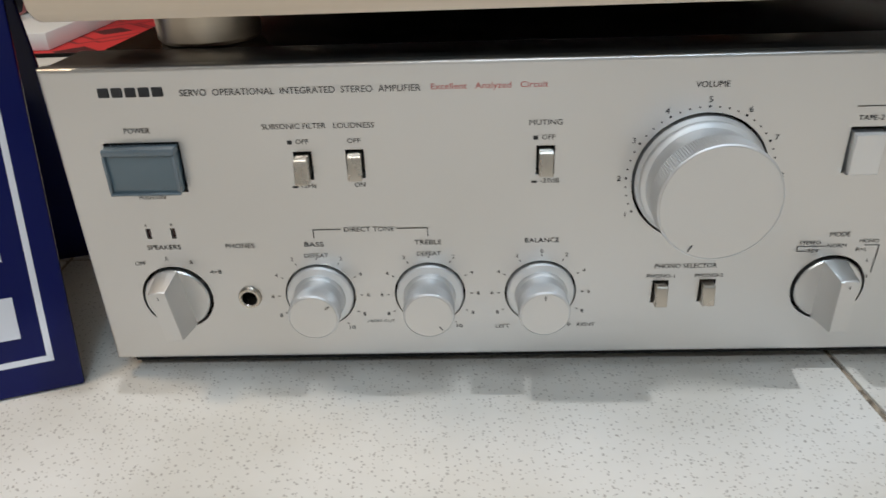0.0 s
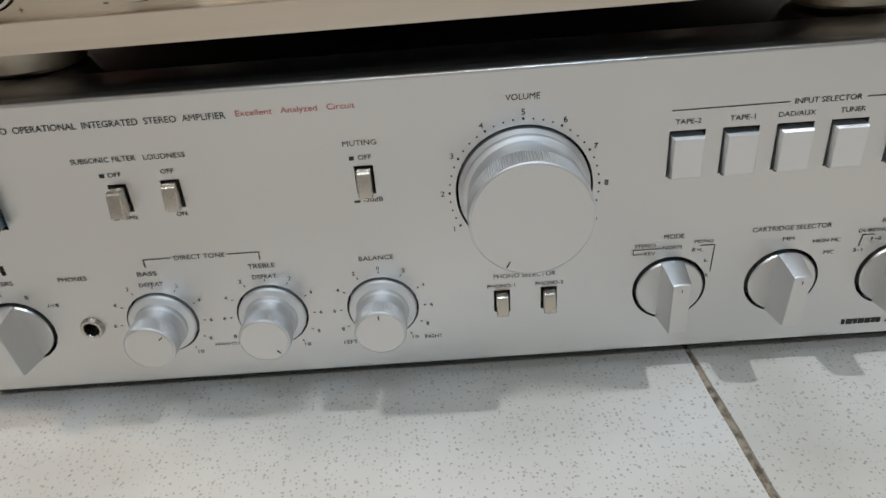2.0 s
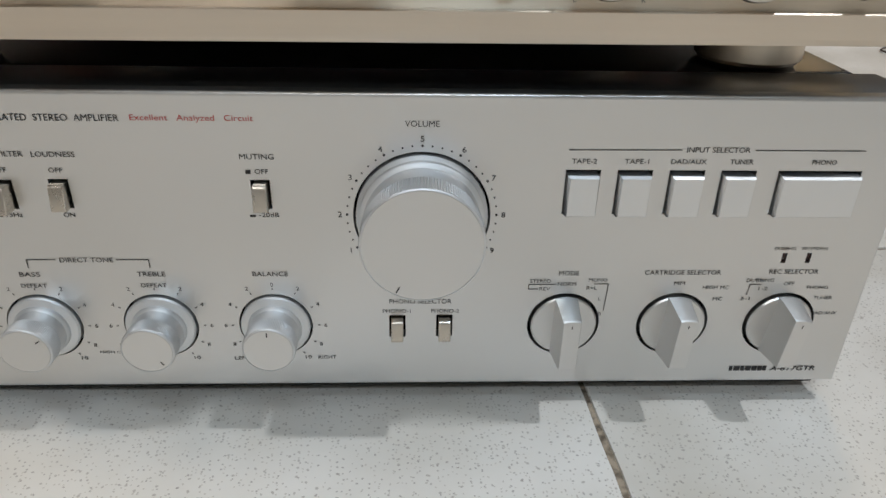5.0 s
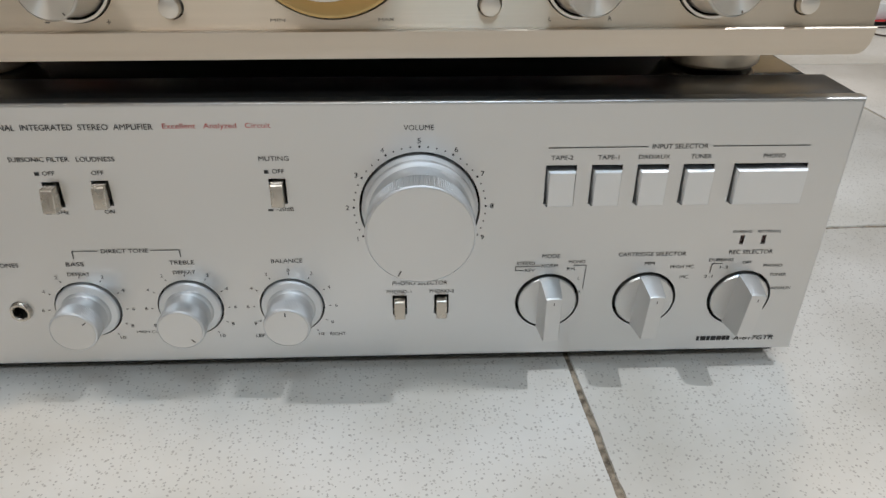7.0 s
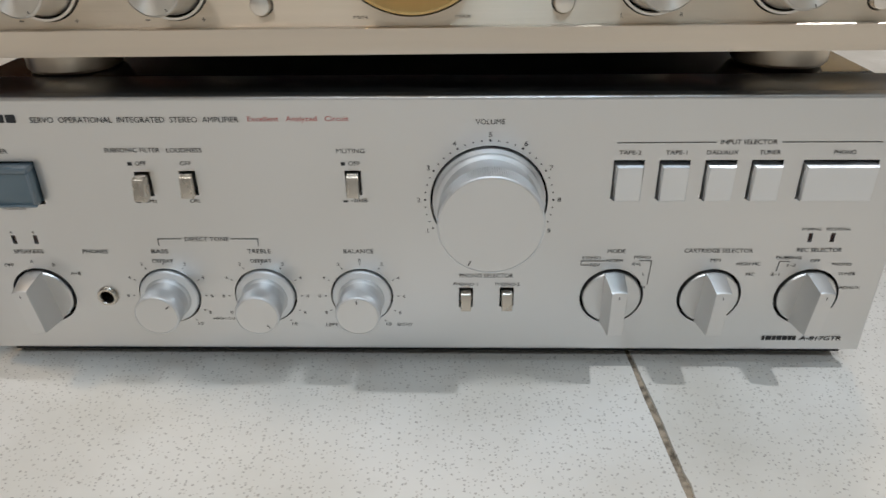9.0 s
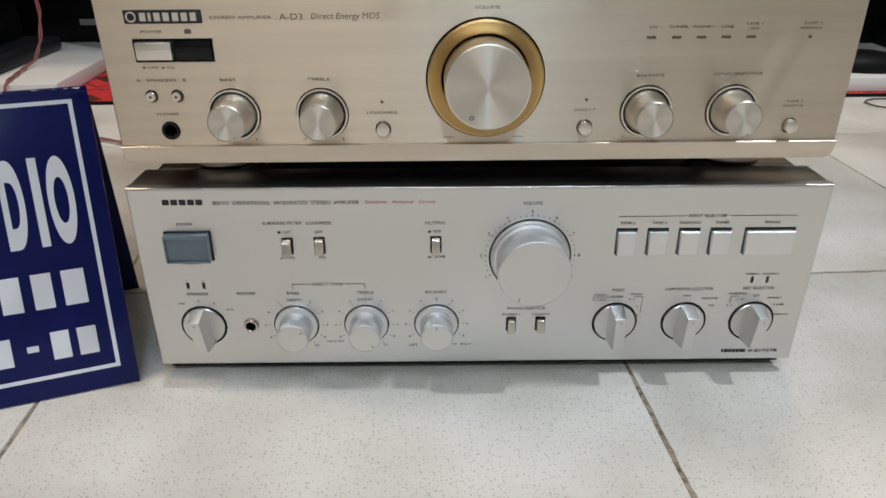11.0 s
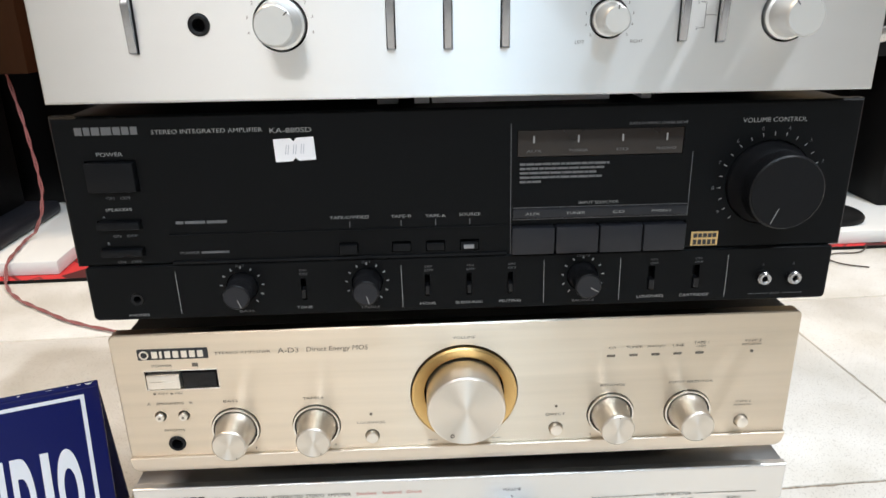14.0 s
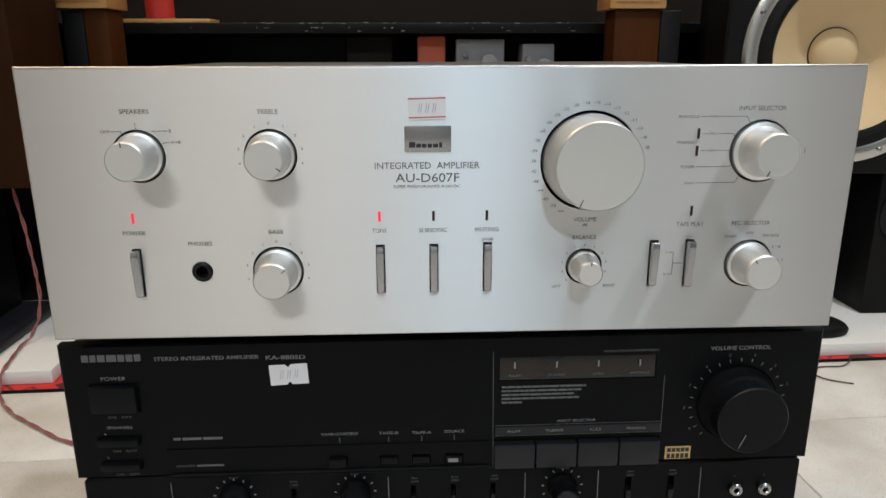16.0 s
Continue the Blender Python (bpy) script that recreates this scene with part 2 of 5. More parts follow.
    nt.links.new(cloud.outputs["Fac"], rough.inputs["Value"])
    nt.links.new(rough.outputs["Result"], b.inputs["Roughness"])
    bp = nt.nodes.new("ShaderNodeBump")
    bp.inputs["Strength"].default_value = 0.12
    bp.inputs["Distance"].default_value = 0.0006
    nt.links.new(warp.outputs["Fac"], bp.inputs["Height"])
    nt.links.new(bp.outputs["Normal"], b.inputs["Normal"])
    return m


def cloth_material():
    """Red cloth printed with a black diamond pattern."""
    m = material("red_printed_cloth", (0.50, 0.025, 0.025), 0.8, 0.0, 0.4, 700, 0.15, 30)
    nt = m.node_tree
    b = nt.nodes["Principled BSDF"]
    tc = nt.nodes.new("ShaderNodeTexCoord")
    mp = nt.nodes.new("ShaderNodeMapping")
    mp.inputs["Rotation"].default_value = (0, 0, radians(45))
    mp.inputs["Scale"].default_value = (9, 9, 9)
    nt.links.new(tc.outputs["Object"], mp.inputs["Vector"])
    v = nt.nodes.new("ShaderNodeTexVoronoi")
    v.voronoi_dimensions = "2D"
    v.distance = "CHEBYCHEV"
    v.inputs["Scale"].default_value = 1.0
    v.inputs["Randomness"].default_value = 0.35
    nt.links.new(mp.outputs["Vector"], v.inputs["Vector"])
    ramp = nt.nodes.new("ShaderNodeValToRGB")
    ramp.color_ramp.interpolation = "CONSTANT"
    ramp.color_ramp.elements[0].color = (0.07, 0.008, 0.008, 1)
    ramp.color_ramp.elements[1].position = 0.20
    ramp.color_ramp.elements[1].color = (0.50, 0.025, 0.025, 1)
    e = ramp.color_ramp.elements.new(0.42)
    e.color = (0.16, 0.012, 0.012, 1)
    e = ramp.color_ramp.elements.new(0.47)
    e.color = (0.50, 0.025, 0.025, 1)
    nt.links.new(v.outputs["Distance"], ramp.inputs["Fac"])
    nt.links.new(ramp.outputs["Color"], b.inputs["Base Color"])
    return m


def grout_material():
    """Mottled brown cement, blended to pale cream with distance from the amplifiers."""
    m = bpy.data.materials.new("mottled_brown_grout")
    m.use_nodes = True
    nt = m.node_tree
    b = nt.nodes["Principled BSDF"]
    b.inputs["Roughness"].default_value = 0.92
    tc = nt.nodes.new("ShaderNodeTexCoord")
    grit = nt.nodes.new("ShaderNodeTexNoise")
    grit.inputs["Scale"].default_value, grit.inputs["Detail"].default_value = 240, 4
    nt.links.new(tc.outputs["Object"], grit.inputs["Vector"])
    ramp = nt.nodes.new("ShaderNodeValToRGB")
    ramp.color_ramp.elements[0].position, ramp.color_ramp.elements[0].color = 0.36, (0.10, 0.08, 0.058, 1)
    ramp.color_ramp.elements[1].position, ramp.color_ramp.elements[1].color = 0.62, (0.36, 0.30, 0.225, 1)
    nt.links.new(grit.outputs["Fac"], ramp.inputs["Fac"])
    away = nt.nodes.new("ShaderNodeVectorMath")
    away.operation = "DISTANCE"
    away.inputs[1].default_value = (0.12, -0.15, 0)
    nt.links.new(tc.outputs["Object"], away.inputs[0])
    paling = nt.nodes.new("ShaderNodeMapRange")
    paling.inputs["From Min"].default_value, paling.inputs["From Max"].default_value = 0.35, 0.9
    nt.links.new(away.outputs["Value"], paling.inputs["Value"])
    mix = nt.nodes.new("ShaderNodeMix")
    mix.data_type = "RGBA"
    mix.inputs["B"].default_value = (0.54, 0.50, 0.43, 1)
    nt.links.new(paling.outputs["Result"], mix.inputs["Factor"])
    nt.links.new(ramp.outputs["Color"], mix.inputs["A"])
    nt.links.new(mix.outputs["Result"], b.inputs["Base Color"])
    bp = nt.nodes.new("ShaderNodeBump")
    bp.inputs["Strength"].default_value, bp.inputs["Distance"].default_value = 0.9, 0.0008
    nt.links.new(grit.outputs["Fac"], bp.inputs["Height"])
    nt.links.new(bp.outputs["Normal"], b.inputs["Normal"])
    return m


GROUT = grout_material()
TILE = tile_material()
CLOTH = cloth_material()


# ---- building helpers ----
def shade(me, angle=32):
    for p in me.polygons:
        p.use_smooth = True
    me.set_sharp_from_angle(angle=radians(angle))


def mesh_of(name, bm, mat, smooth=True):
    bmesh.ops.recalc_face_normals(bm, faces=bm.faces)
    me = bpy.data.meshes.new(name)
    bm.to_mesh(me)
    bm.free()
    if name == "front_panel":
        grain = me.uv_layers.new(name="grain")
        for lp in me.loops:
            c = me.vertices[lp.vertex_index].co
            grain.data[lp.index].uv = (c.z, c.x)
    for m in (mat if isinstance(mat, (list, tuple)) else [mat]):
        me.materials.append(m)
    if smooth:
        shade(me)
    if name == "front_panel":
        for p in me.polygons:
            p.use_smooth = p.normal.y > -0.999
    return me


def part(name, bm, mat, parent, label=""):
    """One mesh, given in the thing's own axes, under a thing or under one of its parts."""
    ob = new(name, mesh_of(name, bm, mat))
    ob.parent = parent
    return tagged(ob, label)


def thing(name, x, y, z, label, category, group="", roll=0.0, yaw=0.0):
    ob = new(name)
    ob.matrix_basis = pose(x, y, z, 0, roll, yaw)
    ob.empty_display_size = 0.02
    return tagged(ob, label, category, group)


def lone(name, bm, mat, label, category="", kind="", at=None, group=""):
    ob = new(name, mesh_of(name, bm, mat))
    if at is not None:
        ob.matrix_basis = at
    return tagged(ob, label, category, group, kind)


def block(x0, x1, y0, y1, z0, z1, bevel=0.0, segments=2, bm=None):
    """A box with rounded edges."""
    own = bmesh.new()
    r = bmesh.ops.create_cube(own, size=1.0)
    for v in r["verts"]:
        v.co = ((x0 + x1) / 2 + v.co.x * (x1 - x0), (y0 + y1) / 2 + v.co.y * (y1 - y0), (z0 + z1) / 2 + v.co.z * (z1 - z0))
    if bevel:
        bmesh.ops.bevel(own, geom=list(own.edges), offset=bevel, segments=segments, affect="EDGES", profile=0.5)
    if bm is None:
        return own
    tmp = bpy.data.meshes.new("tmp")
    own.to_mesh(tmp)
    own.free()
    bm.from_mesh(tmp)
    bpy.data.meshes.remove(tmp)
    return bm


def turned(profile, cx, cz, y0=0.0, seg=64, knurl=(), depth=0.00035, bm=None):
    """A body of revolution about the y axis; profile: (radius, distance towards the viewer), from the back to the middle of the front.
    knurl: the profile's points that carry fine ribs."""
    own = bm if bm is not None else bmesh.new()
    rings = []
    for k, (r, d) in enumerate(profile):
        if r <= 1e-6:
            rings.append([own.verts.new((cx, y0 - d, cz))])
            continue
        ring = []
        for i in range(seg):
            a = 2 * math.pi * i / seg
            rr = r - (depth if k in knurl and i % 2 else 0)
            ring.append(own.verts.new((cx + rr * math.cos(a), y0 - d, cz + rr * math.sin(a))))
        rings.append(ring)
    for a, b in zip(rings, rings[1:]):
        if len(a) == 1 and len(b) == 1:
            continue
        for i in range(seg):
            j = (i + 1) % seg
            if len(a) == 1:
                own.faces.new((a[0], b[j], b[i]))
            elif len(b) == 1:
                own.faces.new((a[i], a[j], b[0]))
            else:
                own.faces.new((a[i], a[j], b[j], b[i]))
    return own


def annulus(r0, r1, cx, cz, y0, thick, seg=64):
    return turned([(r0, 0), (r1, 0), (r1, thick), (r0, thick), (r0, 0)], cx, cz, y0, seg)


def plate(x0, x1, z0, z1, y0, y1, cutters, bevel=0.0012, corner=0.0, steps=1):
    """A front panel between y0 (face) and y1 (back) with holes right through it."""
    bm = bmesh.new()
    pts = []
    if corner:
        for cx, cz, a0 in ((x1 - corner, z1 - corner, 0), (x0 + corner, z1 - corner, 90), (x0 + corner, z0 + corner, 180), (x1 - corner, z0 + corner, 270)):
            for k in range(7):
                a = radians(a0 + 15 * k)
                pts.append((cx + corner * math.cos(a), cz + corner * math.sin(a)))
    else:
        pts = [(x1, z1), (x0, z1), (x0, z0), (x1, z0)]
    front = [bm.verts.new((x, y0, z)) for x, z in pts]
    back = [bm.verts.new((x, y1, z)) for x, z in pts]
    f = bm.faces.new(front)
    bm.faces.new(back[::-1])
    for i in range(len(pts)):
        j = (i + 1) % len(pts)
        bm.faces.new((front[i], front[j], back[j], back[i]))
    bmesh.ops.recalc_face_normals(bm, faces=bm.faces)
    if bevel:
        bmesh.ops.bevel(bm, geom=list(f.edges), offset=bevel, segments=steps, affect="EDGES", profile=0.5)
    bm.normal_update()
    if not cutters:
        return bm
    cut = bmesh.new()
    for c in cutters:
        if c[0] == "r":
            _, cx, cz, r = c
            turned([(0, y0 - y1 - 0.03), (r, y0 - y1 - 0.03), (r, 0.03), (0, 0.03)], cx, cz, y0, 64, bm=cut)
        else:
            _, ax, az, bx, bz = c
            block(ax, bx, y0 - 0.03, y1 + 0.03, az, bz, bm=cut)
    bmesh.ops.recalc_face_normals(cut, faces=cut.faces)
    me, mc = bpy.data.meshes.new("a"), bpy.data.meshes.new("b")
    bm.to_mesh(me), cut.to_mesh(mc)
    bm.free(), cut.free()
    a, b = new("a", me), new("b", mc)
    mod = a.modifiers.new("holes", "BOOLEAN")
    mod.operation, mod.object, mod.solver = "DIFFERENCE", b, "EXACT"
    done = bpy.data.meshes.new_from_object(a.evaluated_get(bpy.context.evaluated_depsgraph_get()))
    out = bmesh.new()
    out.from_mesh(done)
    bpy.data.objects.remove(a), bpy.data.objects.remove(b)
    for m in (me, mc, done):
        bpy.data.meshes.remove(m)
    return out


def words(text, cx, cz, w, h, y0, mat, parent, name="lettering", label="", lean=0.0, turn=0.0, rise=0.00025, font_bold=0.0):
    """Built-in font lettering on a face that looks towards -y, centred, fitted to a width and height in metres."""
    data = bpy.data.curves.new("text", "FONT")
    data.body, data.size, data.offset, data.resolution_u = text, 1.0, font_bold, 3 if len(text) > 1 else 8
    data.extrude = 0.0
    ob = bpy.data.objects.new("text", data)
    scene.collection.objects.link(ob)
    me = bpy.data.meshes.new_from_object(ob.evaluated_get(bpy.context.evaluated_depsgraph_get()))
    bpy.data.objects.remove(ob)
    bpy.data.curves.remove(data)
    xs = [v.co.x for v in me.vertices]
    ys = [v.co.y for v in me.vertices]
    mx, my, sx, sy = (min(xs) + max(xs)) / 2, (min(ys) + max(ys)) / 2, w / (max(xs) - min(xs)), h / (max(ys) - min(ys))
    if len(text) == 1 and text.isalnum():
        sx = min(sx, sy * 1.15)
    c, s = math.cos(radians(turn)), math.sin(radians(turn))
    for v in me.vertices:
        u, t = (v.co.x - mx) * sx, (v.co.y - my) * sy
        u += lean * t
        v.co = (cx + u * c - t * s, y0 - rise, cz + u * s + t * c)
    me.materials.append(mat)
    me.name = name
    ob = new(name, me)
    ob.parent = parent
    return tagged(ob, label)


def bars(spans, cz, h, y0, mat, parent, name, label="", rise=0.0003, bevel=0.0):
    """Plain bars in place of a mark: spans of (x0, x1)."""
    if name.endswith("_mark"):
        for a, b in spans:
            last = part(name, block(a, b, y0 - rise, y0 + 0.0004, cz - h / 2, cz + h / 2, bevel), mat, parent, label)
        return last
    bm = bmesh.new()
    for a, b in spans:
        block(a, b, y0 - rise, y0 + 0.0004, cz - h / 2, cz + h / 2, bevel, 2, bm)
    return part(name, bm, mat, parent, label)


def strokes(lines, width, y0, mat, parent, name="printed_line", label="", rise=0.00025):
    """Thin printed lines from (x, z) to (x, z) on a face that looks towards -y."""
    last = None
    for x0, z0, x1, z1 in lines:
        bm = bmesh.new()
        d = Vector((x1 - x0, z1 - z0))
        d.normalize()
        n = Vector((-d.y, d.x)) * width / 2
        bm.faces.new([bm.verts.new((x, y0 - rise, z)) for x, z in ((x0 - n.x, z0 - n.y), (x1 - n.x, z1 - n.y), (x1 + n.x, z1 + n.y), (x0 + n.x, z0 + n.y))])
        last = part(name, bm, mat, parent, label)
    return last


def ticks(cx, cz, r0, r1, angles, width, y0, mat, parent, name="scale_marks"):
    """Radial marks; angles in degrees, clockwise from the top."""
    rows = []
    for a in angles:
        s, c = math.sin(radians(a)), math.cos(radians(a))
        rows.append((cx + r0 * s, cz + r0 * c, cx + r1 * s, cz + r1 * c))
    return strokes(rows, width, y0, mat, parent, name)


def around(cx, cz, r, a):
    return cx + r * math.sin(radians(a)), cz + r * math.cos(radians(a))


def tube(points, r, seg=10):
    """A round wire along a smooth line through the points."""
    pts = [Vector(p) for p in points]
    fine = []
    for i in range(len(pts) - 1):
        p0, p1, p2, p3 = pts[max(i - 1, 0)], pts[i], pts[i + 1], pts[min(i + 2, len(pts) - 1)]
        for k in range(8):
            t = k / 8
            fine.append(0.5 * ((2 * p1) + (p2 - p0) * t + (2 * p0 - 5 * p1 + 4 * p2 - p3) * t * t + (3 * p1 - p0 - 3 * p2 + p3) * t ** 3))
    fine.append(pts[-1])
    bm = bmesh.new()
    last = None
    for i, p in enumerate(fine):
        d = (fine[min(i + 1, len(fine) - 1)] - fine[max(i - 1, 0)]).normalized()
        u = d.orthogonal().normalized() if abs(d.z) > 0.95 else d.cross(Vector((0, 0, 1))).normalized()
        v = d.cross(u)
        ring = [bm.verts.new(p + r * (math.cos(2 * math.pi * k / seg) * u + math.sin(2 * math.pi * k / seg) * v)) for k in range(seg)]
        if last:
            for k in range(seg):
                bm.faces.new((last[k], last[(k + 1) % seg], ring[(k + 1) % seg], ring[k]))
        else:
            bm.faces.new(ring)
        last = ring
    bm.faces.new(last)
    return bm


MM = 0.001


# ---- setting: floor, walls, ceiling ----
TURN_FLOOR = 3.0
TILE_SIZE, JOINT = 0.400, 0.0027
FLOOR_AT = Matrix.Translation((0.1075, 0.009, 0)) @ pose(0, 0, 0, 0, 0, TURN_FLOOR)
floor = lone("floor", block(-4.2, 4.2, -4.2, 4.2, -0.04, -0.0012), GROUT, "brown grout bed under cream speckled floor tiles", "floor", "structure")


def wall(name, x0, x1, y0, y1, mat, label):
    return lone(name, block(x0, x1, y0, y1, -0.04, CEILING), mat, label, "wall", "structure")


lone("wall_back", block(-3.2, 3.2, 1.95, 2.07, -0.04, 0.98), WALL_DARK, "dark brown panelled wall behind the rack", "wall", "structure")
# Added out of view: its pale blue reflects as brightness on knob tops.
lone("wall_back_reflector", block(-3.2, 3.2, 1.955, 2.07, 0.98, CEILING), WALL_REFLECTOR, "unseen pale blue-white wall added to brighten the knob tops", "wall", "structure")
wall("wall_front", -3.2, 3.2, -3.62, -3.50, WALL_PAINT, "plain cream painted wall")
wall("wall_left", -3.32, -3.2, -3.62, 2.07, WALL_PAINT, "plain cream painted wall")
wall("wall_right", 3.2, 3.32, -3.62, 2.07, WALL_PAINT, "plain cream painted wall")
lone("ceiling", block(-3.32, 3.32, -3.62, 2.07, CEILING, CEILING + 0.1), CEIL_PAINT, "plain white painted ceiling", "ceiling", "structure")

# ---- the stack of amplifiers ----
GROUP = "stack of amplifiers"
ROLL = -0.27


def body_box(parent, w, y0, y1, z0, z1, mat, name="cover", label="", bevel=0.0025):
    return part(name, block(-w, w, y0, y1, z0, z1, bevel), mat, parent, label)


def feet(parent, xs, ys, r, h, mat, label="", name="foot"):
    for x in xs:
        for y in ys:
            bm = bmesh.new()
            n = 48
            prof = [(0, -h), (r * 0.94, -h), (r, -h + 0.0015), (r, -0.001), (r * 0.97, 0.0), (0, 0.0)]
            rings = []
            for rr, z in prof:
                rings.append([bm.verts.new((x, y, z))] if rr == 0 else [bm.verts.new((x + rr * math.cos(2 * math.pi * i / n), y + rr * math.sin(2 * math.pi * i / n), z)) for i in range(n)])
            for a, b in zip(rings, rings[1:]):
                for i in range(n):
                    j = (i + 1) % n
                    if len(a) == 1:
                        bm.faces.new((a[0], b[i], b[j]))
                    elif len(b) == 1:
                        bm.faces.new((a[i], a[j], b[0]))
                    else:
                        bm.faces.new((a[i], a[j], b[j], b[i]))
            part(name, bm, mat, parent, label)


def round_knob(parent, cx, cz, r_base, r_face, depth, mat, face_mat, y0=0.0, knurl=True, index=None, collar=0.004, name="knob", index_mat=None,
               index_span=(0.60, 0.92), label="", edge=0.0008, stepped=False):
    """A turned control knob: a skirt, a barrel (ribbed towards the front where knurl is set) and a flat face with an index mark."""
    if stepped:
        neck = r_face * 0.965
        prof = [(0, -0.004), (r_base, -0.004), (r_base, 0.0010), (r_base - 0.0006, 0.0018), (r_face * 1.055, 0.0026), (r_face * 1.05, collar - 0.0006), (r_face * 1.03, collar),
                (neck * 1.01, collar + 0.0006), (neck, collar + 0.002), (neck, depth * 0.56), (r_face, depth * 0.60), (r_face, depth - edge * 1.2), (r_face - edge * 0.3, depth - edge * 0.5),
                (r_face - edge, depth), (r_face - edge, depth - 0.0003), (0, depth - 0.0003)]
        ribs = (10, 11)
    else:
        prof = [(0, -0.004), (r_base, -0.004), (r_base, 0.0012), (r_base * 0.985, 0.0022), (r_face + (r_base - r_face) * 0.45, collar), (r_face * 1.015, collar + 0.0035),
                (r_face, depth * 0.55), (r_face, depth - edge * 2), (r_face - edge * 0.3, depth - edge * 0.7), (r_face - edge, depth), (r_face - edge, depth - 0.0003), (0, depth - 0.0003)]
        ribs = (6, 7)
    k = part(name, turned(prof, cx, cz, y0, (288 if r_face > 0.02 else 200) if knurl else 72, ribs if knurl else (), 0.00034 if r_face > 0.02 else 0.00023), mat, parent, label)
    part("knob_face", turned([(0, depth - 0.0006), (r_face - edge, depth - 0.0006), (r_face - edge - 0.0002, depth), (0, depth)], cx, cz, y0, 72), face_mat, k)
    if index is not None:
        a, b = index_span
        x0, z0 = around(cx, cz, r_face * a, index)
        x1, z1 = around(cx, cz, r_face * b, index)
        strokes([(x0, z0, x1, z1)], 0.0005, y0 - depth, index_mat or INK, k, "index_mark", rise=0.0002)
    return k


def fin_knob(parent, cx, cz, r, depth, turn, y0=0.0):
    """A selector knob: a round base disc with an upright tapered grip."""
    k = part("selector_knob", turned([(0, -0.004), (r, -0.004), (r, 0.0008), (r - 0.0006, 0.0014), (0, 0.0014)], cx, cz, y0, 72), SATIN, parent)
    bm = bmesh.new()
    rows = []
    for d, hw, top, bot in ((0.001, 0.0047, 0.0133, -0.0135), (0.005, 0.0043, 0.0129, -0.0133), (depth - 0.0005, 0.0037, 0.0112, -0.0122), (depth, 0.0034, 0.0107, -0.0117)):
        ring = []
        for x, z in ((-hw, top), (-hw * 0.5, top + 0.0005), (hw * 0.5, top + 0.0005), (hw, top), (hw, bot), (-hw, bot)):
            c, s = math.cos(radians(-turn)), math.sin(radians(-turn))
            ring.append(bm.verts.new((cx + x * c - z * s, y0 - d, cz + x * s + z * c)))
        rows.append(ring)
    for a, b in zip(rows, rows[1:]):
        for i in range(6):
            j = (i + 1) % 6
            bm.faces.new((a[i], a[j], b[j], b[i]))
    bm.faces.new(rows[0][::-1])
    bm.faces.new(rows[-1])
    part("grip", bm, SATIN_FACE, k)
    x0, z0 = around(cx, cz, 0.0080, turn)
    x1, z1 = around(cx, cz, 0.0094, turn)
    strokes([(x0, z0, x1, z1)], 0.0004, y0 - depth, INK, k, "index_mark", rise=0.0002)
    return k


def rocker(parent, cx, z0, z1, w, up, y0=0.0):
    """A small nickel lever switch in its slot; up: which half stands proud."""
    bm = bmesh.new()
    hw = w / 2 - 0.0009
    d0, d1 = (0.0048, 0.0075) if up else (0.0030, 0.0052)
    zt, zb = z1 - 0.0011, z0 + 0.0002
    pts = [(zt, -0.003), (zt, d0), (zt - 0.0012, d0 + 0.0008), (zb + 0.0005, d1), (zb, d1 - 0.001), (zb, -0.003)]
    l = [bm.verts.new((cx - hw, y0 - d, z)) for z, d in pts]
    r = [bm.verts.new((cx + hw, y0 - d, z)) for z, d in pts]
    bm.faces.new(l)
    bm.faces.new(r[::-1])
    for i in range(len(pts)):
        j = (i + 1) % len(pts)
        bm.faces.new((l[i], r[i], r[j], l[j]))
    bmesh.ops.recalc_face_normals(bm, faces=bm.faces)
    bmesh.ops.bevel(bm, geom=list(bm.edges), offset=0.0003, segments=1, affect="EDGES")
    return part("lever_switch", bm, NICKEL, parent)


def push_key(parent, x0, x1, z0, z1, y0=0.0):
    """A flat selector key with bevelled top and sides."""
    prof = [(z1, -0.004), (z1, 0.0022), (z1 - 0.0009, 0.0032), (z0 + 0.0004, 0.0032), (z0, 0.0028), (z0, -0.004)]
    bm = bmesh.new()
    l = [bm.verts.new((x0 + (0.0008 if k in (2, 3) else 0), y0 - d, z)) for k, (z, d) in enumerate(prof)]
    r = [bm.verts.new((x1 - (0.0004 if k in (2, 3) else 0), y0 - d, z)) for k, (z, d) in enumerate(prof)]
    bm.faces.new(l), bm.faces.new(r[::-1])
    for k in range(6):
        q = (k + 1) % 6
        bm.faces.new((l[k], r[k], r[q], l[q]))
    return part("selector_button", bm, SATIN_KEY, parent)


def jack(parent, cx, cz, r, mat, y0=0.0, depth=0.002):
    j = part("headphone_jack", turned([(r * 0.64, -0.012), (r * 0.66, depth * 0.8), (r * 0.73, depth), (r * 0.9, depth), (r, depth * 0.5), (r, -0.003)], cx, cz, y0, 48), mat, parent)
    part("jack_bore", turned([(0, -0.0115), (r * 0.68, -0.0115), (r * 0.68, -0.006), (0, -0.006)], cx, cz, y0, 32), HOLE_SHADE, j)
    return j


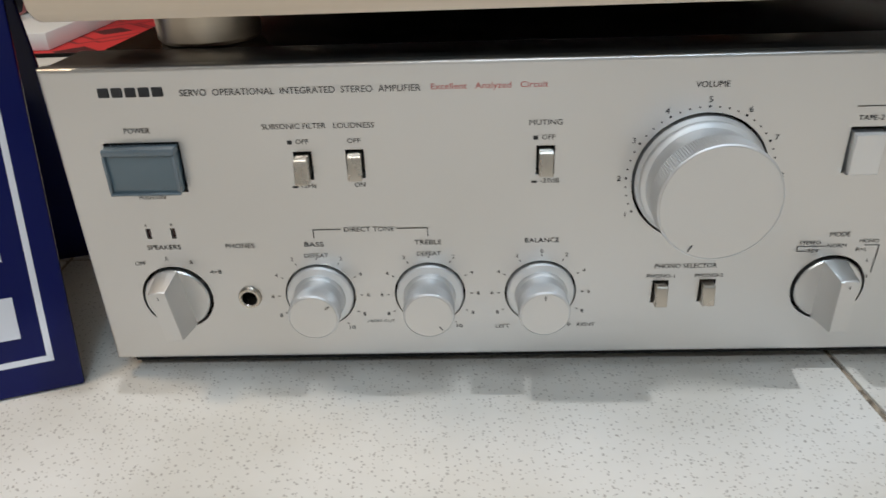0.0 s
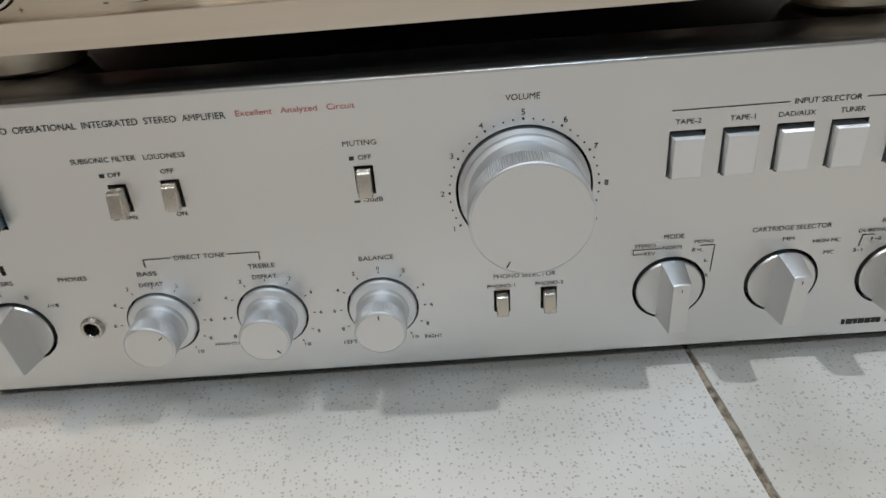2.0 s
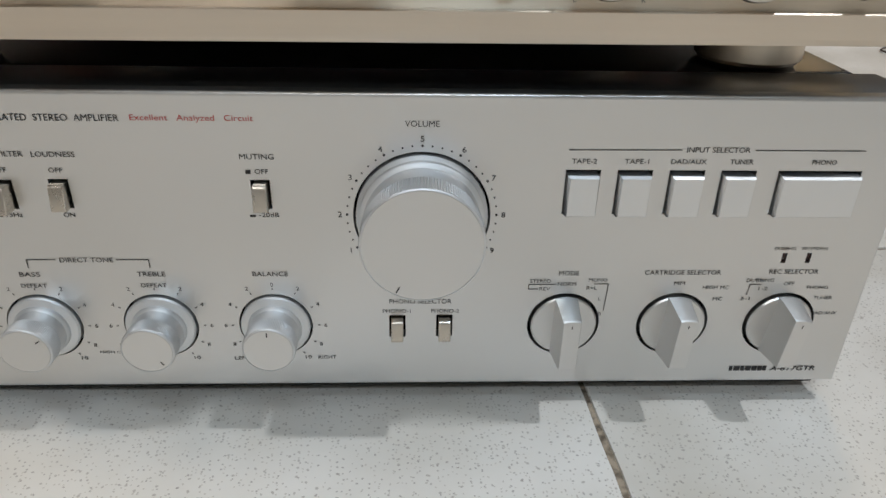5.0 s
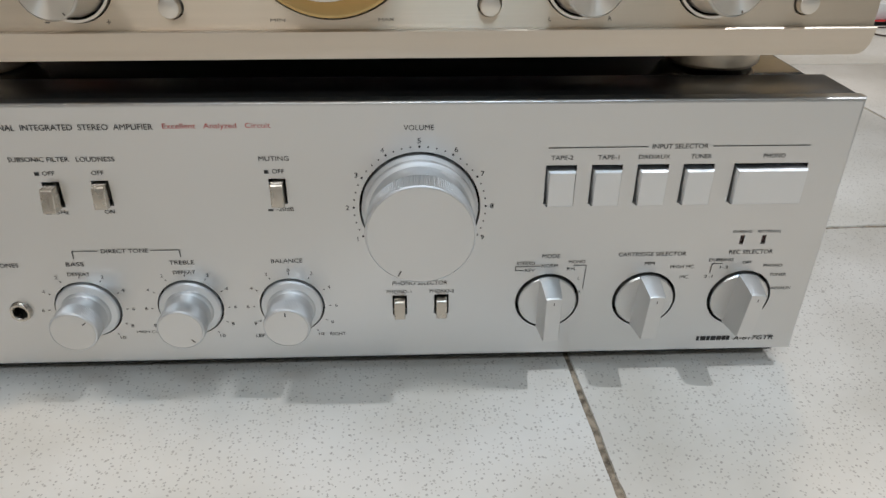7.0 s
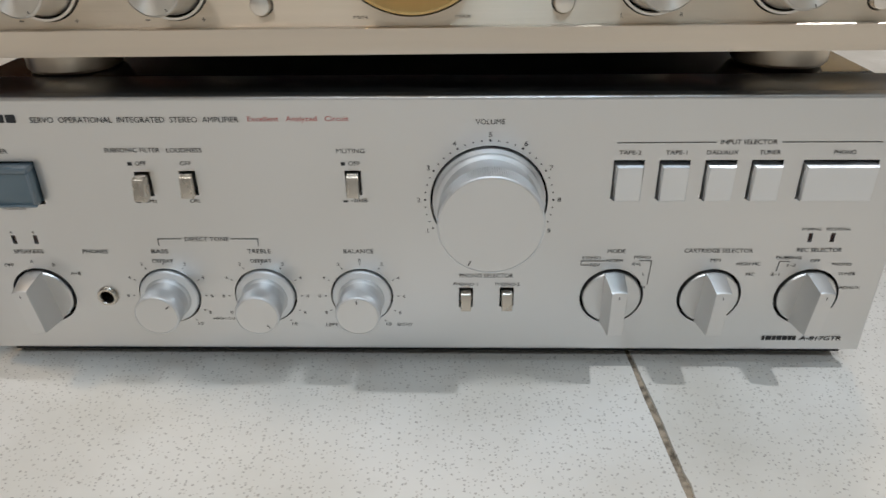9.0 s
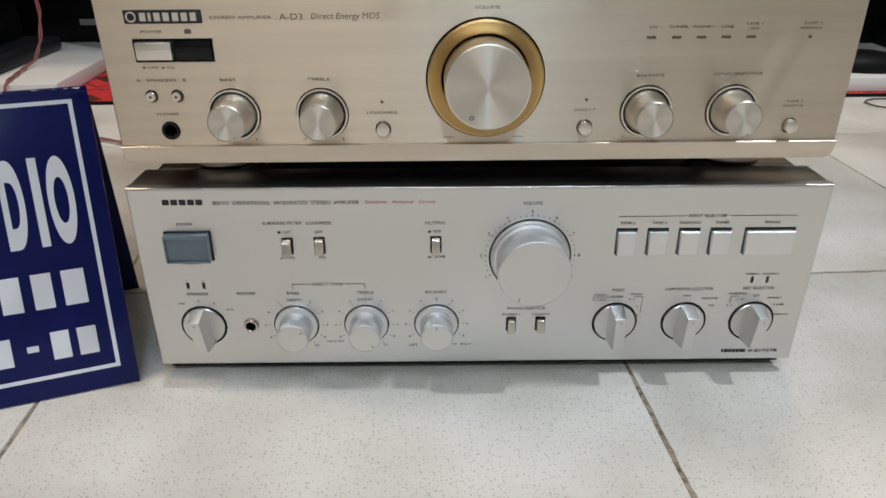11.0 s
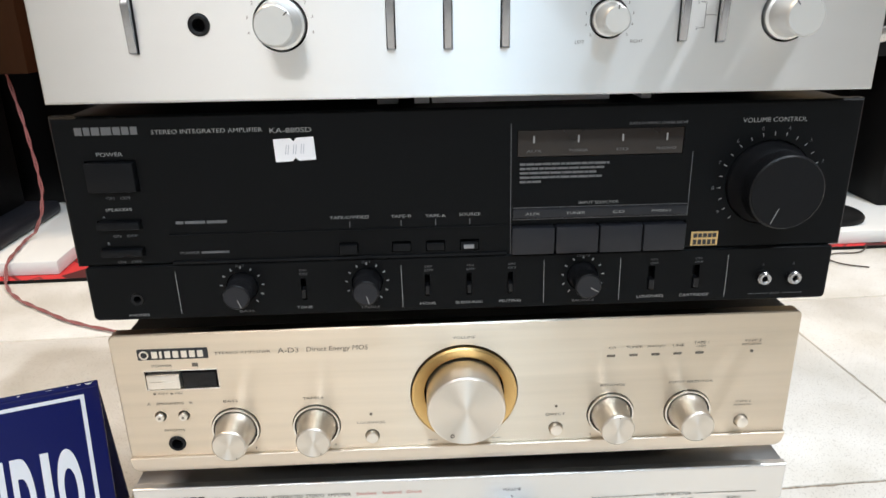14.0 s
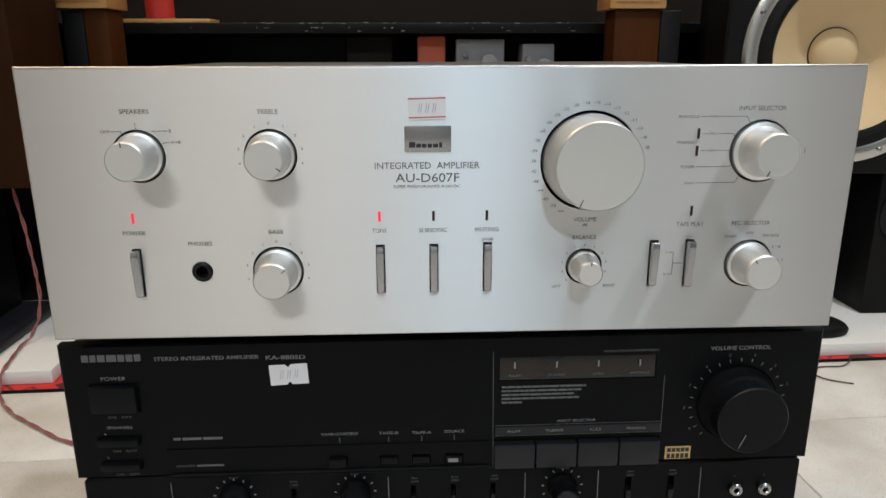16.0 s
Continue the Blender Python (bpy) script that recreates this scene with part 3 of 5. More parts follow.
def silver_amp():
    zb, ft = 9.0, 9.0
    a = thing("amplifier", 0, 0, zb * MM, "wide satin silver stereo amplifier standing on cream tiles", "amplifier", GROUP, ROLL)
    z = lambda v: (v - zb) * MM
    x = lambda v: v * MM
    knob_z = z(41.8)
    tone = [-121.8, -75.0, -28.2]
    sel = [-183.4, 91.7, 138.2, 184.2]
    slots = [(-122.2, 94.6, 106.4), (-101.9, 95.0, 106.8), (-28.3, 95.0, 106.8)]
    phono = [(22.0, 35.6, 46.4), (41.6, 35.8, 46.6)]
    push = [(85.9, 99.2), (105.6, 119.0), (125.4, 139.0), (145.3, 158.9), (167.4, 199.8)]
    cut = [("r", x(t), knob_z, 0.0151) for t in tone] + [("r", x(t), knob_z, 0.0152) for t in sel] + [("r", x(32), z(91.9), 0.0264), ("r", x(-152.2), z(41.6), 0.0050)]
    cut += [("b", x(c - 3.6), z(l), x(c + 3.6), z(h)) for c, l, h in slots] + [("b", x(c - 3.4), z(l), x(c + 3.4), z(h)) for c, l, h in phono]
    cut += [("b", x(l), z(93.0), x(h), z(111.5)) for l, h in push] + [("b", x(-199), z(90.6), x(-169.4), z(111.4))]
    cut += [("b", x(c - 1.0), z(v - 2.3), x(c + 1.0), z(v + 2.3)) for c, v in ((178.9, 73.6), (189.0, 73.6), (-189.5, 72.4), (-179.3, 72.4))]
    part("front_panel", plate(-0.2175, 0.2175, z(10.2), z(140.2), 0, 0.006, cut, 0.0018, steps=6), SATIN, a, "satin silver aluminium front panel")
    part("top_band", block(-0.2172, 0.2172, 0.0062, 0.0355, z(11.5), z(139.9), 0.0010), COVER_BAND, a, "satin grey band behind the front panel")
    body_box(a, 0.2118, 0.0360, 0.375, z(11.5), z(139.6), COVER, "cover", "polished grey steel cover", 0.004)
    # Dark slab added under the cover to keep light out of the floor gap.
    part("gap_light_block", block(-0.214, 0.214, 0.0085, 0.372, z(3.0), z(11.4), 0.001), BLACK_PLASTIC, a)
    # black sheet that paints the shade seen through the panel's holes
    part("hole_shade_sheet", block(-0.205, 0.205, 0.0050, 0.0058, z(14), z(134)), HOLE_SHADE, a)
    feet(a, (-0.17, 0.17), (0.045, 0.33), 0.020, 0.009, BLACK_PLASTIC, "low black plastic foot")
    # controls
    round_knob(a, x(32), z(91.9), 0.0253, 0.0228, 0.0252, SATIN_KNOB, SATIN_FACE, index=207, collar=0.005, name="volume_knob", index_span=(0.80, 0.93), stepped=True)
    for t, ang in zip(tone, (52, 140, 0)):
        round_knob(a, x(t), knob_z, 0.0142, 0.0105, 0.0180, SATIN_KNOB, SATIN_FACE, index=ang, collar=0.0042, name="tone_knob", index_span=(0.62, 0.82), stepped=True)
    for t, ang in zip(sel, (-8, 0, 3, 6)):
        fin_knob(a, x(t), knob_z, 0.0138, 0.0155, ang)
    for (c, l, h), up in zip(slots, (True, False, False)):
        rocker(a, x(c), z(l), z(h), 0.0072, up)
    for c, l, h in phono:
        rocker(a, x(c), z(l), z(h), 0.0068, False)
    for l, h in push:
        push_key(a, x(l + 0.65), x(h - 0.75), z(93.2), z(109.9))
    p = part("power_button", block(x(-198.0), x(-170.4), -0.0046, 0.004, z(91.6), z(110.2), 0.0008), BLUE_LENS, a, "blue-grey translucent plastic power button")
    part("button_rim", block(x(-198.2), x(-170.2), -0.0058, 0.003, z(107.6), z(110.4), 0.0008), BLUE_RIM, p)
    part("button_rim", block(x(-198.2), x(-170.2), -0.0058, -0.0040, z(91.4), z(92.6), 0.0005), BLUE_RIM, p)
    for s in (-198.2, -171.4):
        part("button_rim", block(x(s), x(s + 1.2), -0.0058, -0.0040, z(92.6), z(107.6), 0.0004), BLUE_RIM, p)
    jack(a, x(-152.2), z(41.6), 0.0049, NICKEL)
    for c, v in ((178.9, 73.6), (189.0, 73.6), (-189.5, 72.4), (-179.3, 72.4)):
        part("indicator", block(x(c - 0.9), x(c + 0.9), 0.001, 0.004, z(v - 2.2), z(v + 2.2), 0.0003), LED_OFF, a)
    # printing
    y = 0.0
    bars([(x(s), x(s + 4.1)) for s in (-196.0, -190.9, -185.8, -180.7, -175.6)], z(130.9), 0.0036, y, INK, a, "brand_mark", "plain black raised brand mark", 0.0006, 0.0004)
    W = lambda t, cx, cz, w, h=2.1, m=INK, **k: words(t, x(cx), z(cz), x(w), x(h), y, m, a, **k)
    W("SERVO  OPERATIONAL  INTEGRATED  STEREO  AMPLIFIER", -120.3, 130.3, 90.0, 2.5)
    W("Excellent   Analyzed   Circuit", -49.9, 130.2, 43.2, 2.9, INK_RED)
    W("VOLUME", 31.9, 129.0, 12.5, 2.3)
    W("POWER", -184.6, 116.2, 10.0)
    W("PUSH ON", -184.4, 88.6, 10.5, 1.7)
    W("SUBSONIC FILTER", -124.2, 116.6, 24.5)
    W("LOUDNESS", -101.3, 116.5, 15.5)
    W("OFF", -121.8, 110.4, 5.0, 1.9)
    W("OFF", -101.8, 110.4, 5.0, 1.9)
    W("OFF", -27.4, 110.2, 5.0, 1.9)
    W("15Hz", -121.0, 92.3, 6.0, 1.9)
    W("ON", -100.8, 92.3, 4.2, 1.9)
    W("-20dB", -26.2, 92.5, 7.5, 1.9)
    W("MUTING", -28.6, 116.0, 12.5)
    for c, v in ((-126.6, 110.2), (-32.3, 110.0)):
        bars([(x(c - 0.9), x(c + 0.9))], z(v), 0.0015, y, INK, a, "printed_mark")
    for c, v in ((-126.5, 91.8), (-32.4, 92.0)):
        bars([(x(c - 1.1), x(c + 1.1))], z(v), 0.0008, y, INK, a, "printed_mark")
    W("DIRECT TONE", -98.8, 72.8, 20.5)
    strokes([(x(-121.8), z(72.9), x(-110.5), z(72.9)), (x(-121.7), z(73.0), x(-121.7), z(69.2)), (x(-87.5), z(72.9), x(-74.8), z(72.9)), (x(-74.9), z(73.0), x(-74.9), z(69.2))], 0.00035, y, INK, a)
    W("BASS", -122.0, 66.3, 8.0)
    W("DEFEAT", -121.6, 61.1, 10.0, 1.8)
    W("TREBLE", -75.0, 66.4, 11.0)
    W("DEFEAT", -74.8, 61.2, 10.0, 1.8)
    W("BALANCE", -28.3, 66.4, 14.0)
    W("0", -28.2, 61.4, 1.2, 1.7)
    W("LEFT", -44.0, 25.0, 6.0, 1.8)
    W("RIGHT", -8.0, 25.2, 7.6, 1.8)
    W("HIGH CUT", -96.5, 28.5, 12.0, 1.3)
    for t in tone:
        for v, ang in ((2, -30), (4, -60), (6, -90), (8, -118), (2, 30), (4, 60), (6, 90), (8, 118), (10, 143)):
            px, pz = around(x(t), knob_z, 0.0205, ang)
            words(str(v), px, pz, 0.0013 if v < 10 else 0.0026, 0.0017, y, INK, a)
        ticks(x(t), knob_z, 0.0172, 0.0182, (-118, -90, -60, -30, 0, 30, 60, 90, 118, 143), 0.0004, y, INK, a)
    for v in range(1, 10):
        ang = (v - 5) * 29.5
        px, pz = around(x(32), z(91.9), 0.0314, ang)
        words(str(v), px, pz, 0.0015, 0.0022, y, INK, a)
    bm = bmesh.new()
    for k in range(33):
        ang = -118 + k * 236 / 32
        px, pz = around(x(32), z(91.9), 0.0287, ang)
        turned([(0.00036 if k % 4 else 0.0005, -0.0001), (0.00036 if k % 4 else 0.0005, 0.0002), (0, 0.0002)], px, pz, y, 10, bm=bm)
    part("volume_scale", bm, INK, a)
    W("PHONO SELECTOR", 31.6, 53.3, 25.5)
    W("PHONO-1", 21.8, 48.6, 11.5, 1.7)
    W("PHONO-2", 41.8, 48.6, 11.5, 1.7)
    W("INPUT SELECTOR", 142.4, 119.7, 24.0)
    strokes([(x(86.2), z(119.4), x(128.6), z(119.6)), (x(156.4), z(119.6), x(198.6), z(119.6))], 0.00035, y, INK, a)
    for t, c, w in (("TAPE-2", 92.4, 9.5), ("TAPE-1", 112.2, 9.2), ("DAD/AUX", 132.0, 13.5), ("TUNER", 152.2, 9.0), ("PHONO", 184.0, 9.5)):
        W(t, c, 115.0, w, 1.9)
    W("MODE", 91.7, 66.6, 8.2)
    W("NORM", 91.4, 61.5, 7.6, 1.7)
    W("STEREO", 80.4, 63.0, 8.5, 1.6)
    W("REV", 82.4, 59.2, 4.4, 1.6)
    W("MONO", 104.0, 63.4, 7.6, 1.6)
    W("R+L", 101.8, 59.6, 4.2, 1.6)
    W("L", 105.6, 54.4, 1.0, 1.5)
    W("R", 106.8, 46.9, 1.2, 1.5)
    strokes([(x(75.6), z(61.3), x(87.0), z(61.3)), (x(75.7), z(61.3), x(75.7), z(59.0)), (x(75.7), z(59.1), x(79.6), z(59.1)), (x(102.5), z(61.5), x(108.6), z(61.5)), (x(108.5), z(61.5), x(108.0), z(48.6))], 0.00032, y, INK, a)
    W("CARTRIDGE SELECTOR", 138.6, 66.9, 31.5)
    W("MM", 138.0, 61.8, 4.6, 1.7)
    W("HIGH MC", 153.6, 59.8, 11.0, 1.7)
    W("MC", 155.4, 54.2, 4.0, 1.7)
    W("DUBBING", 178.4, 78.0, 8.6, 1.3)
    W("RECORDING", 190.6, 78.0, 10.6, 1.3)
    W("REC SELECTOR", 184.6, 67.3, 20.5)
    W("OFF", 184.0, 61.6, 4.4, 1.6)
    W("DUBBING", 171.5, 63.2, 11.5, 1.6)
    W("1-2", 173.6, 59.2, 4.0, 1.5)
    W("2-1", 167.0, 54.3, 4.0, 1.5)
    W("PHONO", 196.6, 59.7, 9.0, 1.6)
    W("TUNER", 200.2, 54.6, 8.0, 1.6)
    W("DAD/AUX", 202.6, 47.0, 11.4, 1.6)
    strokes([(x(167.6), z(61.2), x(172.4), z(61.2)), (x(167.7), z(61.2), x(167.2), z(56.0))], 0.00032, y, INK, a)
    W("SPEAKERS", -184.4, 66.2, 14.0)
    W("OFF", -196.0, 58.8, 4.5, 1.7)
    W("A", -184.6, 60.8, 1.5, 1.7)
    W("B", -174.4, 59.0, 1.3, 1.7)
    W("A+B", -165.0, 54.2, 5.0, 1.7)
    W("A", -190.0, 76.4, 1.1, 1.2)
    W("B", -179.4, 76.4, 1.1, 1.2)
    W("PHONES", -152.7, 66.2, 12.0)
    bars([(x(s), x(s + w)) for s, w in ((168.2, 1.3), (170.2, 2.6), (173.3, 1.6), (175.4, 2.4), (178.3, 2.2), (181.0, 1.8), (183.2, 1.6))], z(17.8), 0.0024, y, INK, a, "series_mark", "plain black mark", 0.0003)
    W("A-817GTR", 197.0, 17.7, 20.5, 2.5, INK, lean=0.2, font_bold=0.012)
    return a


def lip(x0, x1, z0, z1, r):
    """A shallow ledge along the foot of a panel, its lower corners rounded and its upper edge bevelled."""
    rim = [(x1, z1), (x0, z1)]
    for cx, a0 in ((x0 + r, 180), (x1 - r, 270)):
        rim += [(cx + r * math.cos(radians(a0 + 15 * k)), z0 + r + r * math.sin(radians(a0 + 15 * k))) for k in range(7)]
    bm = bmesh.new()
    rings = []
    for y, shrink in ((0.0004, 0.0), (-0.0021, 0.0), (-0.0026, 0.0004)):
        rings.append([bm.verts.new((x - math.copysign(shrink, x) * 0.5, y if z == z1 or y > 0 else y * (0.25 + 0.5 * (z - z0) / (z1 - z0)), z - shrink * (1 if z == z1 else -0.3))) for x, z in rim])
    bm.faces.new(rings[-1])
    for a, b in zip(rings, rings[1:]):
        for k in range(len(rim)):
            q = (k + 1) % len(rim)
            bm.faces.new((a[k], a[q], b[q], b[k]))
    return bm


def champagne_amp():
    zb = 157.2
    a = thing("amplifier", 0, -0.003, (zb + 0.8) * MM, "slim brushed champagne aluminium amplifier with a gold-ringed volume knob", "amplifier", GROUP, ROLL - 0.22)
    z = lambda v: (v - zb) * MM
    x = lambda v: v * MM
    kz = z(186.3)
    knobs = [-144.2, -93.7, 93.0, 142.6]
    buttons = [-59.1, 58.2, 178.6]
    cut = [("r", x(k), kz, 0.0152) for k in knobs] + [("r", x(b), z(177.0), 0.0046) for b in buttons] + [("r", x(-0.2), z(205.6), 0.0338)]
    cut += [("r", x(-189.4), z(197.4), 0.0036), ("r", x(-175.0), z(197.4), 0.0036), ("r", x(-182.1), z(177.2), 0.0054), ("b", x(-194.4), z(216.4), x(-150.8), z(229.0))]
    part("front_panel", plate(-0.2125, 0.2080, 0, z(253.9), 0, 0.008, cut, 0.0008, 0.004), CHAMPAGNE, a, "brushed champagne aluminium front panel")
    part("lower_lip", lip(-0.2123, 0.2078, z(157.4), z(168.4), 0.0055), CHAMP_LIP, a)
    body_box(a, 0.205, 0.0085, 0.345, z(159), z(251.5), COVER_DARK, "cover", "dark brown-grey steel cover")
    # sheet coloured as the darkness behind the knob and button gaps
    part("hole_shade_sheet", block(-0.2, 0.2, 0.0060, 0.0078, z(162), z(249)), HOLE_SHADE, a)
    feet(a, (-0.1695, 0.1705), (0.059, 0.30), 0.0218, 0.0172, FOOT, "large round polished metal foot")
    ring = turned([(0.0250, -0.004), (0.0250, 0.0005), (0.0262, 0.0016), (0.0316, 0.0030), (0.0328, 0.0022), (0.0328, -0.004)], x(-0.2), z(205.6), 0, 96)
    v = part("volume_knob", turned([(0, -0.005), (0.0236, -0.005), (0.0238, 0.004), (0.0236, 0.020), (0.0232, 0.0212), (0.0226, 0.0216), (0, 0.0216)], x(-0.2), z(205.6), 0, 96), CHAMP_KNOB, a, "large turned metal volume knob")
    part("gold_ring", ring, GOLD, v, "polished gold ring")
    part("knob_face", turned([(0, 0.0212), (0.0224, 0.0212), (0.0222, 0.0219), (0, 0.0219)], x(-0.2), z(205.6), 0, 96), CHAMP_FACE, v)
    px, pz = around(x(-0.2), z(205.6), 0.0186, 208)
    part("index_mark", annulus(0.0008, 0.0013, px, pz, -0.0219, 0.0003, 24), INK_BROWN, v)
    for k, ang in zip(knobs, (155, 150, 5, 160)):
        part("knob_ring", annulus(0.0136, 0.0146, x(k), kz, 0.001, 0.003, 72), CHAMP_KNOB, a)
        round_knob(a, x(k), kz, 0.0128, 0.0106, 0.0195, CHAMP_KNOB, CHAMP_FACE, knurl=False, index=ang, collar=0.004, name="tone_knob", index_mat=INK_BROWN, index_span=(0.80, 0.90))
    for b in buttons:
        part("push_button", turned([(0, -0.003), (0.0040, -0.003), (0.0040, 0.0024), (0.0036, 0.0033), (0.0020, 0.0038), (0, 0.0039)], x(b), z(177.0), 0, 36), CHAMP_KNOB, a)
    for b in (-189.4, -175.0):
        k = part("push_button", turned([(0, -0.003), (0.0027, -0.003), (0.0027, 0.0022), (0.0023, 0.0028), (0, 0.0028)], x(b), z(197.4), 0, 30), CHAMP_KNOB, a)
        part("button_centre", turned([(0, 0.0026), (0.0008, 0.0026), (0.0008, 0.0031), (0, 0.0031)], x(b), z(197.4), 0, 16), INK_BROWN, k)
    jack(a, x(-182.1), z(177.2), 0.0053, BLACK_PLASTIC, depth=0.0012)
    part("bezel", block(x(-194.2), x(-151.0), 0.0012, 0.004, z(216.6), z(228.8), 0.0006), BLACK_PLASTIC, a)
    p = part("power_button", block(x(-193.2), x(-173.2), -0.0026, 0.003, z(217.7), z(227.5), 0.0008), CHAMP_KNOB, a, "pale metal push button")
    part("button_groove", block(x(-191.0), x(-175.6), -0.0030, -0.0025, z(222.4), z(223.2), 0.0002), CHAMP_KNOB, p)
    for bx0, bx1, bz0, bz1 in ((-194.9, -150.3, 229.0, 229.6), (-194.9, -150.3, 215.8, 216.4), (-195.0, -194.4, 216.4, 229.0), (-150.8, -150.2, 216.4, 229.0)):
        part("bezel_rim", block(x(bx0), x(bx1), -0.0004, 0.001, z(bz0), z(bz1), 0.0002, 1), CHAMP_KNOB, a)
    part("display_window", block(x(-171.8), x(-151.8), -0.0006, 0.003, z(217.3), z(228.0), 0.0005), BLACK_GLOSS, a, "unlit glossy black display window")
    for c in (91.1, 105.1, 118.9, 132.7, 146.5):
        part("indicator", block(x(c - 2.6), x(c + 2.6), -0.0005, 0.001, z(227.0), z(228.4), 0.0003), INK_BROWN, a)
    for c, v_ in ((179.4, 227.5), (-59.2, 193.0), (58.1, 193.3)):
        part("indicator", turned([(0.0009, -0.001), (0.0009, 0.0005), (0, 0.0006)], x(c), z(v_), 0, 16), INK_BROWN, a)
    y = 0.0
    W = lambda t, cx, cz, w, h=1.7, m=INK_BROWN, **k: words(t, x(cx), z(cz), x(w), x(h), y, m, a, **k)
    mark = part("brand_mark", block(x(-196.8), x(-154.6), -0.0006, 0.001, z(237.0), z(244.2), 0.0005), INK, a, "dark badge with plain pale shapes")
    for s in (-188.0, -183.4, -180.2, -175.4, -170.4, -165.6, -160.8):
        part("badge_shape", block(x(s), x(s + 3.4 if s != -183.4 else s + 1.6), -0.0012, -0.0004, z(238.4), z(242.8), 0.0002, 1), CHAMP_KNOB, mark)
    part("badge_ring", annulus(0.0020, 0.0028, x(-192.6), z(240.6), -0.0004, 0.0008, 28), CHAMP_KNOB, mark)
    W("STEREO AMPLIFIER", -133.8, 240.0, 33.5, 1.7)
    W("A-D3", -106.6, 240.2, 12.6, 3.4)
    W("Direct Energy MOS", -77.0, 239.9, 37.0, 4.2, lean=0.12)
    W("VOLUME", 0.0, 244.4, 14.0)
    W("POWER", -183.2, 232.8, 12.0, 1.6)
    bars([(x(-165.2), x(-161.6))], z(232.8), 0.0024, y, INK_BROWN, a, "printed_mark")
    W("OFF", -185.6, 213.4, 6.0, 1.4)
    W("ON", -176.0, 213.4, 4.2, 1.4)
    bars([(x(-191.4), x(-190.0))], z(213.4), 0.0011, y, INK_BROWN, a, "printed_mark")
    bars([(x(-181.0), x(-179.6))], z(213.2), 0.0008, y, INK_BROWN, a, "printed_mark")
    W("A   SPEAKERS   B", -182.6, 206.4, 28.0, 1.6)
    W("PHONES", -182.2, 187.0, 12.5, 1.6)
    W("BASS", -145.3, 206.3, 9.0, 1.6)
    W("TREBLE", -94.4, 206.3, 13.0, 1.6)
    W("LOUDNESS", -59.3, 186.8, 17.5, 1.6)
    W("DIRECT", 57.8, 187.4, 12.5, 1.6)
    W("BALANCE", 93.4, 207.0, 15.5, 1.6)
    W("INPUT SELECTOR", 143.2, 207.4, 28.0, 1.6)
    W("TAPE 2", 178.6, 191.4, 10.0, 1.4)
    W("MONITOR", 178.4, 188.8, 11.6, 1.3)
    W("TAPE 2", 179.4, 234.9, 10.8, 1.4)
    W("MONITOR", 179.0, 232.3, 12.0, 1.3)
    for t, c, w in (("CD", 91.6, 4.4), ("TUNER", 105.4, 10.4), ("PHONO", 119.0, 10.8), ("LINE", 132.8, 7.0)):
        W(t, c, 233.4, w, 1.5)
    W("TAPE 1", 147.0, 234.8, 9.5, 1.4)
    W("/ MD", 147.0, 232.2, 6.2, 1.4)
    W("MIN", -20.8, 171.9, 5.5, 1.1)
    W("MAX", 19.6, 171.9, 6.0, 1.1)
    for k in knobs[:2]:
        W("-", k - 11.2, 171.6, 1.8, 0.5)
        W("+", k + 11.0, 171.6, 1.6, 1.6)
    W("L", knobs[2] - 11.8, 171.7, 1.2, 1.5)
    W("R", knobs[2] + 11.2, 171.7, 1.4, 1.5)
    return a


